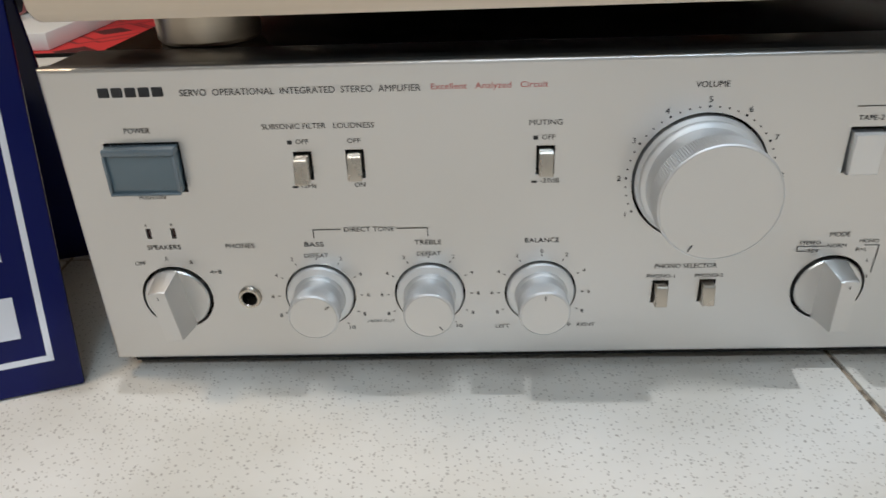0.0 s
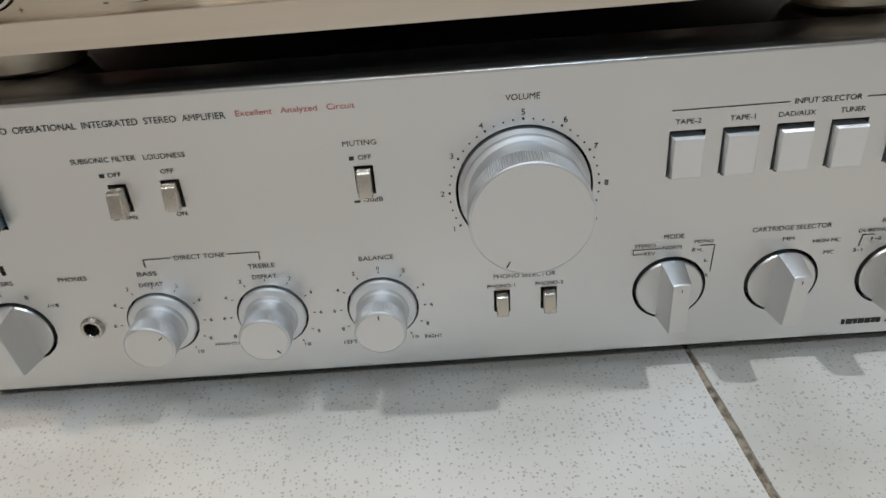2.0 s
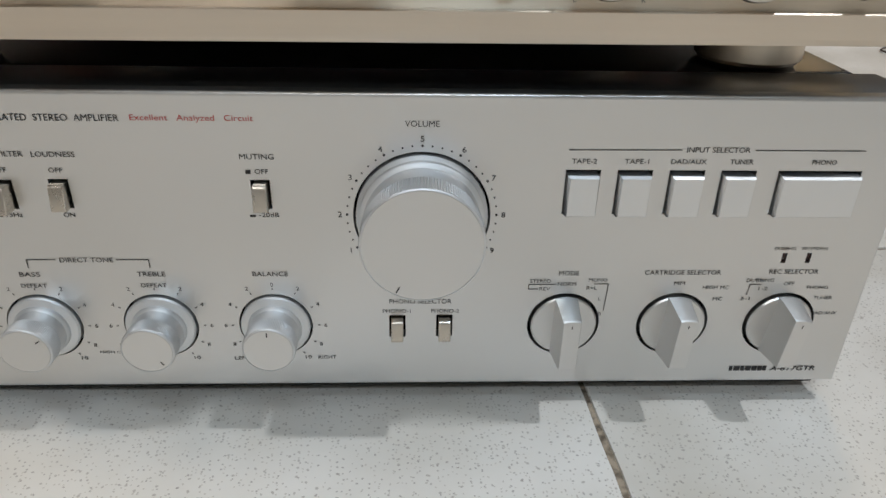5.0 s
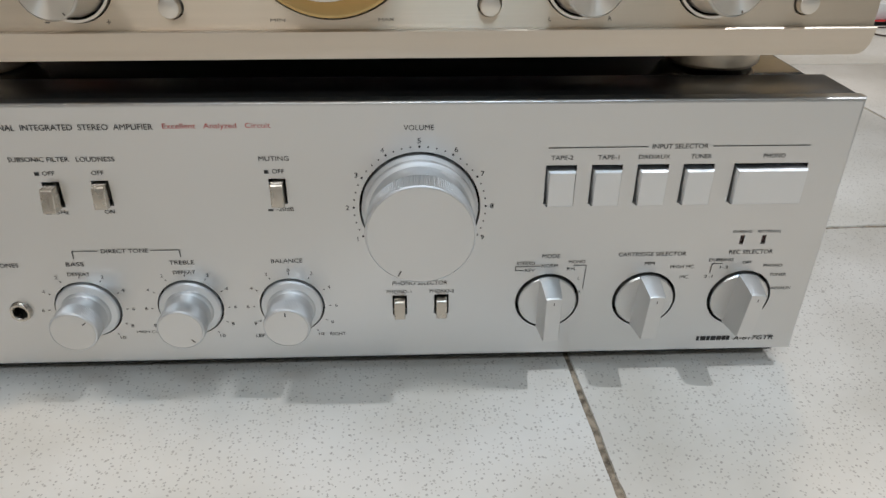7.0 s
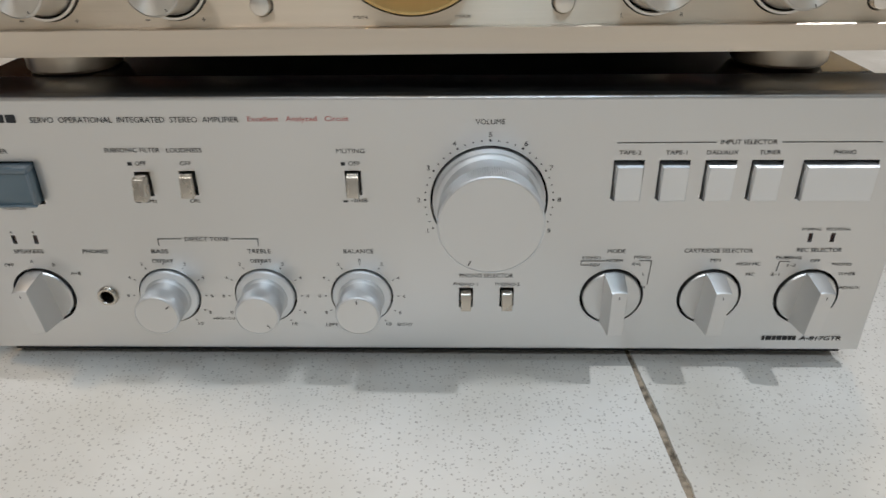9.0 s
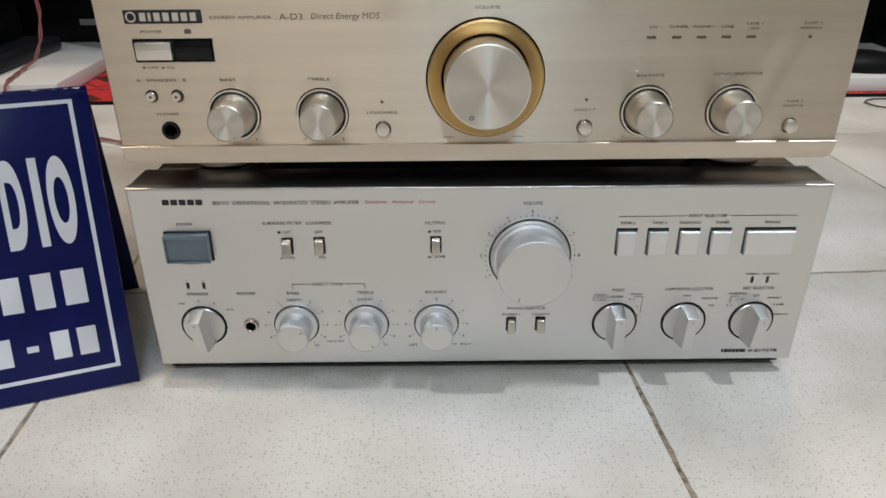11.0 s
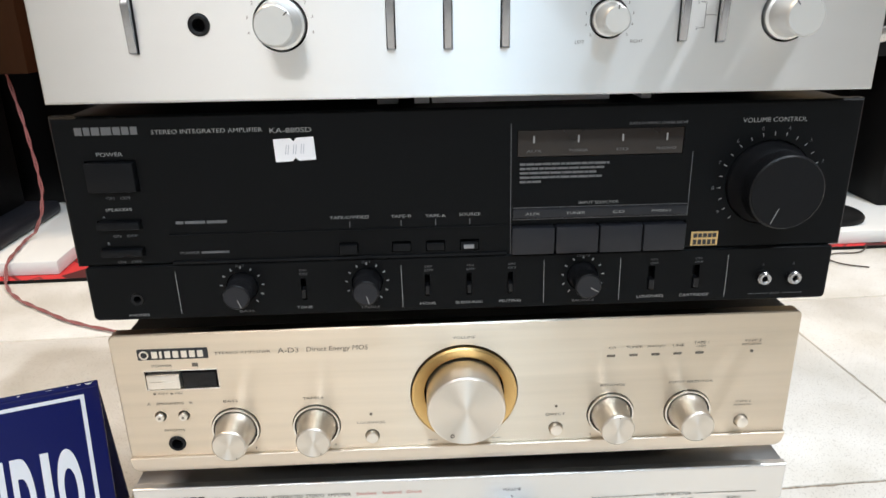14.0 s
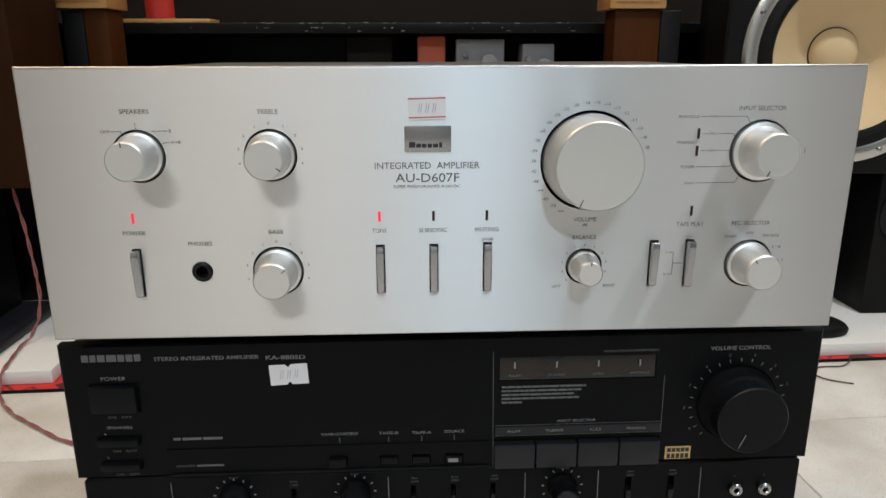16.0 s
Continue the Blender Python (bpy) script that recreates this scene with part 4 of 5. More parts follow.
def black_amp():
    zb = 265.0
    a = thing("amplifier", 0, -0.005, zb * MM, "black anodised stereo amplifier with a large round volume knob", "amplifier", GROUP, ROLL)
    z = lambda v: (v - zb) * MM
    x = lambda v: v * MM
    small = [-129.2, -57.0, 69.2]
    sliders = [-94.0, -22.0, 2.4, 26.6]
    deep = [110.2, 136.8]
    cut = [("r", x(172.7), z(337.6), 0.0246), ("b", x(-205.6), z(342.4), x(-178.2), z(360.0)), ("b", x(-205.0), z(321.0), x(-180.4), z(326.2)), ("b", x(-205.2), z(305.0), x(-181.0), z(310.2))]
    cut += [("b", x(26.4), z(299.2), x(127.6), z(316.6))] + [("b", x(c - 5.6), z(302.4), x(c + 5.6), z(309.0)) for c in (-66.4, -36.2, -16.8, 2.8)]
    cut += [("b", x(29.4), z(355.6), x(122.0), z(370.8))]
    part("front_panel", plate(-0.2205, 0.2205, z(299), z(384.0), 0, 0.007, cut, 0.0012), BLACK_FACE, a, "black anodised front panel")
    cut2 = [("r", x(s), z(284.0), 0.0092) for s in small] + [("b", x(s - 1.5), z(274.5), x(s + 1.5), z(288.0)) for s in sliders] + [("b", x(s - 2.0), z(274.0), x(s + 2.0), z(289.0)) for s in deep]
    cut2 += [("r", x(-190.4), z(277.9), 0.0040), ("r", x(177.0), z(280.0), 0.0042), ("r", x(195.0), z(279.9), 0.0042)]
    part("lower_panel", plate(-0.2172, 0.2172, 0, z(298.8), -0.0004, 0.007, cut2, 0.0010, 0.003), BLACK_FACE, a)
    body_box(a, 0.2165, 0.0072, 0.36, z(266.5), z(383.0), BLACK_PLASTIC, "cover", "black steel cover")
    # sheet giving the cut-outs of both panels their painted shade
    part("hole_shade_sheet", block(-0.21, 0.21, 0.0060, 0.0070, z(268), z(381)), HOLE_SHADE, a)
    feet(a, (-0.165, 0.165), (0.06, 0.31), 0.018, 0.0115, BLACK_PLASTIC, "black plastic foot")
    v = round_knob(a, x(172.7), z(337.6), 0.0238, 0.0208, 0.0225, BLACK_PLASTIC, BLACK_KNOB, index=203, collar=0.006, name="volume_knob", index_mat=INK_WHITE, index_span=(0.45, 0.90), edge=0.001)
    for s, ang in zip(small, (160, 165, 120)):
        round_knob(a, x(s), z(284.0), 0.0086, 0.0076, 0.0165, BLACK_PLASTIC, BLACK_BUTTON, index=ang, collar=0.003, name="tone_knob", index_mat=INK_WHITE, index_span=(0.2, 0.85))
    for s in sliders:
        part("slide_switch", block(x(s - 1.2), x(s + 1.2), -0.0022, 0.004, z(276.0), z(281.5), 0.0004), BLACK_PLASTIC, a)
    for s in deep:
        part("slide_switch", block(x(s - 1.6), x(s + 1.6), -0.0022, 0.004, z(275.0), z(281.0), 0.0004), BLACK_PLASTIC, a)
    part("power_button", block(x(-205.0), x(-178.8), -0.0042, 0.004, z(343.0), z(359.4), 0.0010), BLACK_KNOB, a)
    part("speaker_button", block(x(-204.5), x(-180.9), -0.0040, 0.004, z(321.4), z(325.8), 0.0008), BLACK_KNOB, a)
    part("speaker_button", block(x(-204.7), x(-181.5), -0.0040, 0.004, z(305.4), z(309.8), 0.0008), BLACK_KNOB, a)
    for i in range(4):
        x0 = 26.8 + i * 25.2
        part("selector_button", block(x(x0), x(x0 + 24.4), -0.0045, 0.004, z(299.8), z(316.0), 0.0009), BLACK_BUTTON, a)
    for c, out in ((-66.4, True), (-36.2, False), (-16.8, False), (2.8, False)):
        part("tape_button", block(x(c - 5.1), x(c + 5.1), -0.003 if out else -0.0006, 0.004, z(302.8), z(307.4 if not out else 308.4), 0.0005), BLACK_KNOB, a)
    b = part("tape_lamp", block(x(-0.6), x(5.4), -0.0010, 0.002, z(303.4), z(306.0), 0.0004), GREY_PLASTIC, a, "pale grey button tip")
    part("display_window", block(x(29.6), x(121.8), 0.0004, 0.003, z(355.8), z(370.6), 0.0004), GREY_WINDOW, a, "smoked unlit display window with a warm reflection tinted in")
    part("label_strip", block(x(27.4), x(127.4), -0.0012, 0.0005, z(320.6), z(326.2), 0.0004), BLACK_BUTTON, a)
    part("fascia_line", block(x(-166.6), x(24.4), -0.0009, 0.0006, z(316.4), z(317.0), 0.0002), BLACK_KNOB, a)
    part("fascia_step", block(x(-166.6), x(24.4), -0.0012, 0.0004, z(299.2), z(301.0), 0.0005), BLACK_KNOB, a)
    for s in (177.0, 195.0):
        j = part("aux_socket", turned([(0.0015, -0.004), (0.0016, 0.0046), (0.0022, 0.0052), (0.0034, 0.0052), (0.0042, 0.0040), (0.0042, -0.003)], x(s), z(280.0), 0, 32), CHROME, a, "bright metal phono socket")
        part("socket_core", turned([(0, -0.0035), (0.0016, -0.0035), (0.0016, 0.003), (0, 0.003)], x(s), z(280.0), 0, 16), HOLE_SHADE, j)
    part("headphone_jack", turned([(0.0020, -0.006), (0.0022, 0.0006), (0.0036, 0.0008), (0.0039, -0.002)], x(-190.4), z(277.9), 0, 28), BLACK_PLASTIC, a)
    y = 0.0
    W = lambda t, cx, cz, w, h=1.9, m=INK_WHITE, **k: words(t, x(cx), z(cz), x(w), x(h), y, m, a, **k)
    bars([(x(s), x(s + w)) for s, w in ((-207.6, 3.8), (-202.9, 3.2), (-198.8, 4.2), (-193.7, 5.4), (-187.5, 3.8), (-182.9, 3.8), (-178.3, 3.6))], z(376.0), 0.0042, y, INK_GREY, a, "brand_mark", "plain pale grey brand mark", 0.0003)
    W("STEREO INTEGRATED AMPLIFIER", -138.0, 374.9, 59.0, 2.3)
    W("KA-880SD", -93.4, 374.2, 22.4, 2.6)
    W("POWER", -191.4, 363.4, 14.0, 2.2)
    for zz in (339.0, 317.0, 301.4):
        W("ON", -195.2, zz, 4.4, 1.6, INK_GREY)
        W("OFF", -186.8, zz, 6.0, 1.6, INK_GREY)
    W("SPEAKERS", -191.8, 332.4, 14.5, 1.7)
    W("A", -200.6, 328.4, 1.4, 1.4)
    W("B", -200.6, 312.8, 1.4, 1.4)
    bars([(x(s), x(s + w)) for s, w in ((-161.8, 4.2), (-156.6, 11.0), (-144.6, 11.2))], z(323.8), 0.0016, y, INK_GREY, a, "small_print")
    W("POWER", -156.2, 305.8, 11.0, 1.5, INK_GREY)
    bars([(x(-149.8), x(-134.2))], z(305.8), 0.0012, y, INK_GREY, a, "printed_mark")
    W("TAPE-C/VIDEO", -65.0, 324.2, 22.0, 1.8)
    W("TAPE-B", -36.0, 324.0, 11.5, 1.8)
    W("TAPE-A", -16.4, 323.7, 11.5, 1.8)
    W("SOURCE", 3.0, 324.0, 12.0, 1.8)
    strokes([(x(c), z(321.6), x(c), z(318.2)) for c in (-65.0, -36.0, -16.4, 3.0)], 0.0005, y, INK_GREY, a)
    strokes([(x(25.8), z(374.6), x(26.4), z(299.0)), (x(127.5), z(357.0), x(127.8), z(319.6)), (x(27.4), z(319.9), x(127.6), z(319.9)), (x(27.4), z(326.8), x(127.6), z(326.8))], 0.00035, y, INK_GREY, a)
    for i, t in enumerate(("AUX", "TUNER", "CD", "PHONO")):
        c = 38.5 + i * 24.6
        words(t, x(c), z(359.2), x(4.0 + 1.4 * len(t)), x(1.5), -0.0000, INK_GREY, a)
        words(t, x(c), z(323.4), x(4.0 + 1.4 * len(t)), x(1.6), -0.0012, INK_WHITE, a)
        strokes([(x(c), z(367.6), x(c), z(363.6))], 0.0009, 0.0, INK_WHITE, a)
    for i, w in enumerate((50.0, 48.0, 44.0, 46.0, 12.0)):
        rng, at, spans = random.Random(i + 3), 31.0, []
        while at < 31.0 + w - 1.5:
            run = min(rng.uniform(2.0, 6.5), 31.0 + w - at)
            spans.append((x(at), x(at + run)))
            at += run + 0.45
        bars(spans, z(351.8 - i * 2.5), 0.0012, y, INK_GREY, a, "small_print")
    W("INPUT SELECTOR", 76.4, 329.0, 23.0, 1.6)
    W("SUPER DYNAMIC LINEAR DRIVE", 106.8, 373.3, 32.5, 1.4, INK_GREY)
    W("VOLUME CONTROL", 171.6, 373.4, 36.0, 2.5)
    ticks(x(172.7), z(337.6), 0.0272, 0.0292, [-135 + 13.5 * k for k in range(18)], 0.00045, y, INK_WHITE, a)
    for k, v_ in enumerate((9, 8, 7, 6, 5, 4, 3, 2)):
        px, pz = around(x(172.7), z(337.6), 0.0318, -121 + 27 * k)
        words(str(v_), px, pz, 0.0014, 0.0019, y, INK_GREY, a)
    seal = part("gold_badge", block(x(131.6), x(147.4), -0.0004, 0.0004, z(300.8), z(309.4), 0.0002, 1), GOLD_FOIL, a, "small gold foil badge")
    for i in range(5):
        part("badge_shape", block(x(132.8 + i * 2.8), x(135.0 + i * 2.8), -0.0008, -0.0003, z(306.0), z(308.4)), INK, seal)
        part("badge_shape", block(x(132.8 + i * 2.8), x(134.8 + i * 2.8), -0.0008, -0.0003, z(301.6), z(304.6)), INK, seal)
    yl = -0.0004
    W2 = lambda t, cx, cz, w, h=1.6, m=INK_WHITE, **k: words(t, x(cx), z(cz), x(w), x(h), yl, m, a, **k)
    W2("PHONES", -190.6, 268.2, 11.5)
    strokes([(x(c), z(294.6), x(c + 0.3), z(268.0)) for c in (-166.4, -37.1, 46.2, 91.2, 155.0)], 0.00035, yl, INK_WHITE, a)
    for c, t in ((-94.4, "TONE"), (-22.0, "MODE"), (2.4, "SUBSONIC"), (26.6, "MUTING"), (110.4, "LOUDNESS"), (136.8, "CARTRIDGE")):
        W2(t, c, 269.8, 2.2 + 1.75 * len(t), 1.7)
        W2("ON", c + 0.6, 293.2, 4.0, 1.3, INK_GREY)
        W2("OFF", c + 1.0, 290.8, 5.0, 1.3, INK_GREY)
    for s, t in zip(small, ("BASS", "TREBLE", "BALANCE")):
        W2(t, s + 1.0, 268.6, 2.0 + 1.6 * len(t), 1.5, INK_GREY)
        ticks(x(s), z(284.0), 0.0112, 0.0128, [-140 + 28 * k for k in range(11)], 0.0008, yl, INK_WHITE, a)
        W2("FLAT" if t != "BALANCE" else "CENTER", s, 297.0, 5.0 if t != "BALANCE" else 8.0, 1.3, INK_GREY)
    W2("AUX", 186.0, 269.2, 6.0, 1.5, INK_GREY)
    strokes([(x(169.5), z(269.2), x(181.5), z(269.2)), (x(190.5), z(269.2), x(202.5), z(269.2))], 0.00035, yl, INK_GREY, a)
    W2("L", 177.0, 288.0, 1.0, 1.5, INK_GREY)
    W2("R", 195.0, 288.0, 1.2, 1.5, INK_GREY)
    return a


def pale_amp():
    zb = 391.0
    a = thing("amplifier", 0, -0.0155, zb * MM, "tall pale silver stereo amplifier with round knobs and lit red indicators", "amplifier", GROUP, -0.03)
    z = lambda v: (v - zb) * MM
    x = lambda v: v * MM
    rounds = [(-159.0, 490.6, 0.0124, 0.0099, -6), (-92.5, 490.6, 0.0124, 0.0099, 122), (-92.5, 428.6, 0.0124, 0.0099, 48), (163.5, 490.8, 0.0154, 0.0116, 205), (163.8, 429.2, 0.0122, 0.0098, -38), (72.6, 428.8, 0.0088, 0.0069, 2)]
    paddles = [(-166.0, 415.4, 441.2), (-37.8, 415.6, 441.8), (-9.1, 415.4, 441.8), (19.8, 415.8, 442.4), (110.6, 417.2, 442.2), (130.4, 416.6, 442.4)]
    lamps = [(-165.8, 458.2, True), (-37.8, 457.8, True), (-9.2, 457.8, False), (19.2, 457.8, False), (129.6, 459.0, False), (129.6, 500.2, False), (129.5, 491.2, False)]
    cut = [("r", x(k[0]), z(k[1]), k[2] + 0.0012) for k in rounds] + [("r", x(73.0), z(486.4), 0.0262), ("r", x(-132.6), z(428.8), 0.0056)]
    cut += [("b", x(c - 2.4), z(l - 0.4), x(c + 2.5), z(h + 0.7)) for c, l, h in paddles] + [("b", x(c - 0.75), z(v - 2.8), x(c + 0.75), z(v + 2.8)) for c, v, _ in lamps]
    part("front_panel", plate(-0.2155, 0.2155, 0, z(535.0), 0, 0.006, cut, 0.0012, steps=3), WARM_SILVER, a, "pale brushed silver front panel")
    body_box(a, 0.2125, 0.0062, 0.37, z(393), z(531.5), COVER_DARK, "cover", "black steel cover")
    # shade behind the lever slots and knob gaps, as a black sheet
    part("hole_shade_sheet", block(-0.21, 0.21, 0.0050, 0.0060, z(394), z(530)), HOLE_SHADE, a)
    feet(a, (-0.165, 0.165), (0.07, 0.31), 0.018, 0.0075, BLACK_PLASTIC, "black rubber foot")
    for cx, cz, rb, rf, ang in rounds:
        round_knob(a, x(cx), z(cz), rb, rf, 0.0195 if rb > 0.01 else 0.016, PALE_KNOB, PALE_KNOB, knurl=False, index=ang, collar=0.003, index_span=(0.70, 0.97))
    round_knob(a, x(73.0), z(486.4), 0.0246, 0.0227, 0.0215, PALE_KNOB, PALE_KNOB, knurl=False, index=205, collar=0.005, name="volume_knob", index_span=(0.80, 0.98))
    for c, l, h in paddles:
        bm = bmesh.new()
        hw = 0.0019
        prof = [(z(h), -0.003), (z(h), 0.0042), (z(h) - 0.0025, 0.0052), (z(l) + 0.001, 0.0030), (z(l), 0.0020), (z(l), -0.003)]
        lv = [bm.verts.new((x(c) - hw, -d, zz)) for zz, d in prof]
        rv = [bm.verts.new((x(c) + hw, -d, zz)) for zz, d in prof]
        bm.faces.new(lv), bm.faces.new(rv[::-1])
        for i in range(6):
            bm.faces.new((lv[i], rv[i], rv[(i + 1) % 6], lv[(i + 1) % 6]))
        bmesh.ops.recalc_face_normals(bm, faces=bm.faces)
        bmesh.ops.bevel(bm, geom=list(bm.edges), offset=0.0003, segments=1, affect="EDGES")
        part("lever_switch", bm, CHROME, a, "grey chrome lever switch")
    for c, v, on in lamps:
        part("indicator", block(x(c - 0.7), x(c + 0.7), -0.0003, 0.004, z(v - 2.7), z(v + 2.7), 0.0002, 1), LED_RED if on else LED_OFF, a, "lit red indicator" if on else "")
    j = part("headphone_jack", turned([(0.0030, -0.010), (0.0032, 0.0008), (0.0044, 0.0012), (0.0053, 0.0006), (0.0054, -0.003)], x(-132.6), z(428.8), 0, 40), BLACK_PLASTIC, a, "black plastic headphone socket")
    part("jack_bore", turned([(0, -0.0095), (0.0032, -0.0095), (0.0032, -0.0085), (0, -0.0085)], x(-132.6), z(428.8), 0, 24), HOLE_SHADE, j)
    y = 0.0
    W = lambda t, cx, cz, w, h=2.3, m=INK_SOFT, **k: words(t, x(cx), z(cz), x(w), x(h), y, m, a, **k)
    badge = part("badge", block(x(-23.9), x(0.1), -0.0008, 0.001, z(492.0), z(505.2), 0.0004), CHROME, a, "grey metal badge with a plain dark mark")
    for s, w, h in ((-21.6, 3.2, 2.8), (-17.9, 2.4, 1.8), (-15.0, 2.4, 1.8), (-12.0, 2.2, 1.8), (-9.2, 2.6, 1.8), (-5.9, 1.3, 2.6)):
        part("badge_shape", block(x(s), x(s + w), -0.0012, -0.0006, z(494.2), z(494.2 + h)), INK, badge)
    W("INTEGRATED  AMPLIFIER", -12.2, 484.8, 54.5, 3.4)
    W("AU-D607F", -12.2, 478.4, 33.4, 4.6)
    W("SUPER FEEDFORWARD & DD/DC", -12.6, 473.8, 35.0, 1.5, INK_BROWN)
    W("SPEAKERS", -158.8, 513.2, 14.5)
    W("TREBLE", -92.8, 512.8, 10.6)
    W("BASS", -92.5, 450.3, 7.6)
    W("POWER", -165.9, 450.4, 11.8)
    W("PHONES", -132.4, 444.3, 12.6)
    W("TONE", -37.9, 450.2, 7.8)
    W("SUBSONIC", -9.3, 450.2, 15.0)
    W("MUTING", 19.3, 450.2, 12.6)
    W("-20dB", 19.3, 444.8, 7.0, 1.5, INK_BROWN)
    W("VOLUME", 72.0, 455.0, 12.5)
    W("dB", 72.1, 452.0, 2.6, 1.6)
    W("BALANCE", 72.2, 445.2, 13.0)
    W("LEFT", 58.0, 417.6, 4.8, 1.6, INK_BROWN)
    W("RIGHT", 87.2, 417.6, 6.4, 1.6, INK_BROWN)
    W("INPUT SELECTOR", 162.2, 513.2, 25.0)
    W("REC SELECTOR", 162.8, 451.9, 21.0)
    W("TAPE PLAY", 129.4, 451.7, 15.0)
    for t, c, v, w in (("OFF", -174.4, 503.2, 4.4), ("A", -159.0, 506.8, 1.3), ("B", -142.0, 503.4, 1.3), ("A+B", -139.6, 497.8, 5.0), ("PHONO-2", 123.6, 509.0, 10.6), ("MM", 136.6, 509.0, 4.2),
                       ("PHONO-1", 123.8, 495.7, 10.6), ("MC", 137.0, 500.2, 3.4), ("MM", 137.0, 491.3, 4.2), ("TUNER", 125.0, 482.8, 7.4), ("AUX", 126.6, 474.2, 5.0),
                       ("TUNER", 152.4, 444.6, 7.0), ("OFF", 163.0, 446.2, 4.2), ("SOURCE", 174.8, 444.8, 9.0), ("1-2", 178.8, 438.4, 4.6), ("2-1", 181.0, 430.8, 4.2), ("1", 117.6, 436.0, 0.8), ("2", 117.6, 423.6, 1.2)):
        W(t, c, v, w, 1.5, INK_SOFT)
    strokes([(x(-171.6), z(503.3), x(-166.6), z(503.3)), (x(-166.6), z(503.3), x(-165.6), z(500.6)), (x(-159.0), z(505.6), x(-159.0), z(503.6)), (x(-143.4), z(503.4), x(-151.4), z(503.4)), (x(-142.6), z(497.8), x(-146.6), z(497.2)),
             (x(129.6), z(509.0), x(133.6), z(509.0)), (x(139.6), z(509.0), x(154.4), z(509.0)), (x(154.4), z(509.0), x(156.4), z(505.2)), (x(131.4), z(500.2), x(134.4), z(500.2)), (x(140.0), z(500.2), x(147.4), z(500.2)), (x(147.4), z(500.2), x(149.0), z(498.6)),
             (x(131.4), z(491.3), x(134.0), z(491.3)), (x(140.0), z(491.3), x(147.0), z(491.3)), (x(129.6), z(482.8), x(147.0), z(482.8)), (x(147.0), z(482.8), x(148.4), z(483.6)), (x(130.0), z(474.2), x(151.2), z(474.2)), (x(151.2), z(474.2), x(153.6), z(478.0)),
             (x(118.8), z(436.0), x(121.6), z(436.0)), (x(121.6), z(436.0), x(121.6), z(423.6)), (x(118.8), z(423.6), x(121.6), z(423.6)), (x(121.6), z(429.8), x(127.0), z(429.8)), (x(187.3), z(489.4), x(187.3), z(492.8))], 0.0003, y, INK_SOFT, a)
    for k, v in enumerate(("-", "70", "60", "54", "48", "42", "38", "34", "30", "28", "26", "24", "22", "20", "18", "16", "14", "13", "12", "11", "10", "9", "8")):
        px, pz = around(x(73.0), z(486.4), 0.0302, -152 + 10.4 * k)
        words("-" + v if v != "-" else "-", px, pz, 0.0033, 0.0016 if v != "-" else 0.0004, y, INK_SOFT, a)
    for cx, cz in ((-92.5, 490.6), (-92.5, 428.6)):
        for k in range(11):
            if k in (0, 10):
                continue
            px, pz = around(x(cx), z(cz), 0.0165, -130 + 26 * k)
            words(str(abs(k - 5)), px, pz, 0.0011, 0.0015, y, INK_BROWN, a)
    for k in range(11):
        px, pz = around(x(72.6), z(428.8), 0.0122, -130 + 26 * k)
        words(str(abs(k - 5)), px, pz, 0.0010, 0.0013, y, INK_BROWN, a)
    return a


silver_amp()
champagne_amp()
black_amp()
pale_amp()


def bracket(x0, x1, h, mat, label, name="plastic_strip"):
    """Small loose pieces seen in the gap on top of the black amplifier."""
    return lone(name, block(x0, x1, 0.0, 0.022, 0.0, h, 0.0006), mat, label, "plastic strip", at=pose(0, 0.016, 0.3835, 0, ROLL, 0), group="loose strips on the black amplifier")


bracket(-0.017, 0.084, 0.0042, PAPER, "flat white plastic strip lying on a black amplifier")
bracket(-0.027, -0.0185, 0.0046, PAPER, "small white plastic piece lying on a black amplifier")
bracket(-0.048, -0.036, 0.0040, GREY_PLASTIC, "small grey plastic piece lying on a black amplifier")
bracket(0.102, 0.108, 0.0046, PAPER, "small white plastic piece lying on a black amplifier")


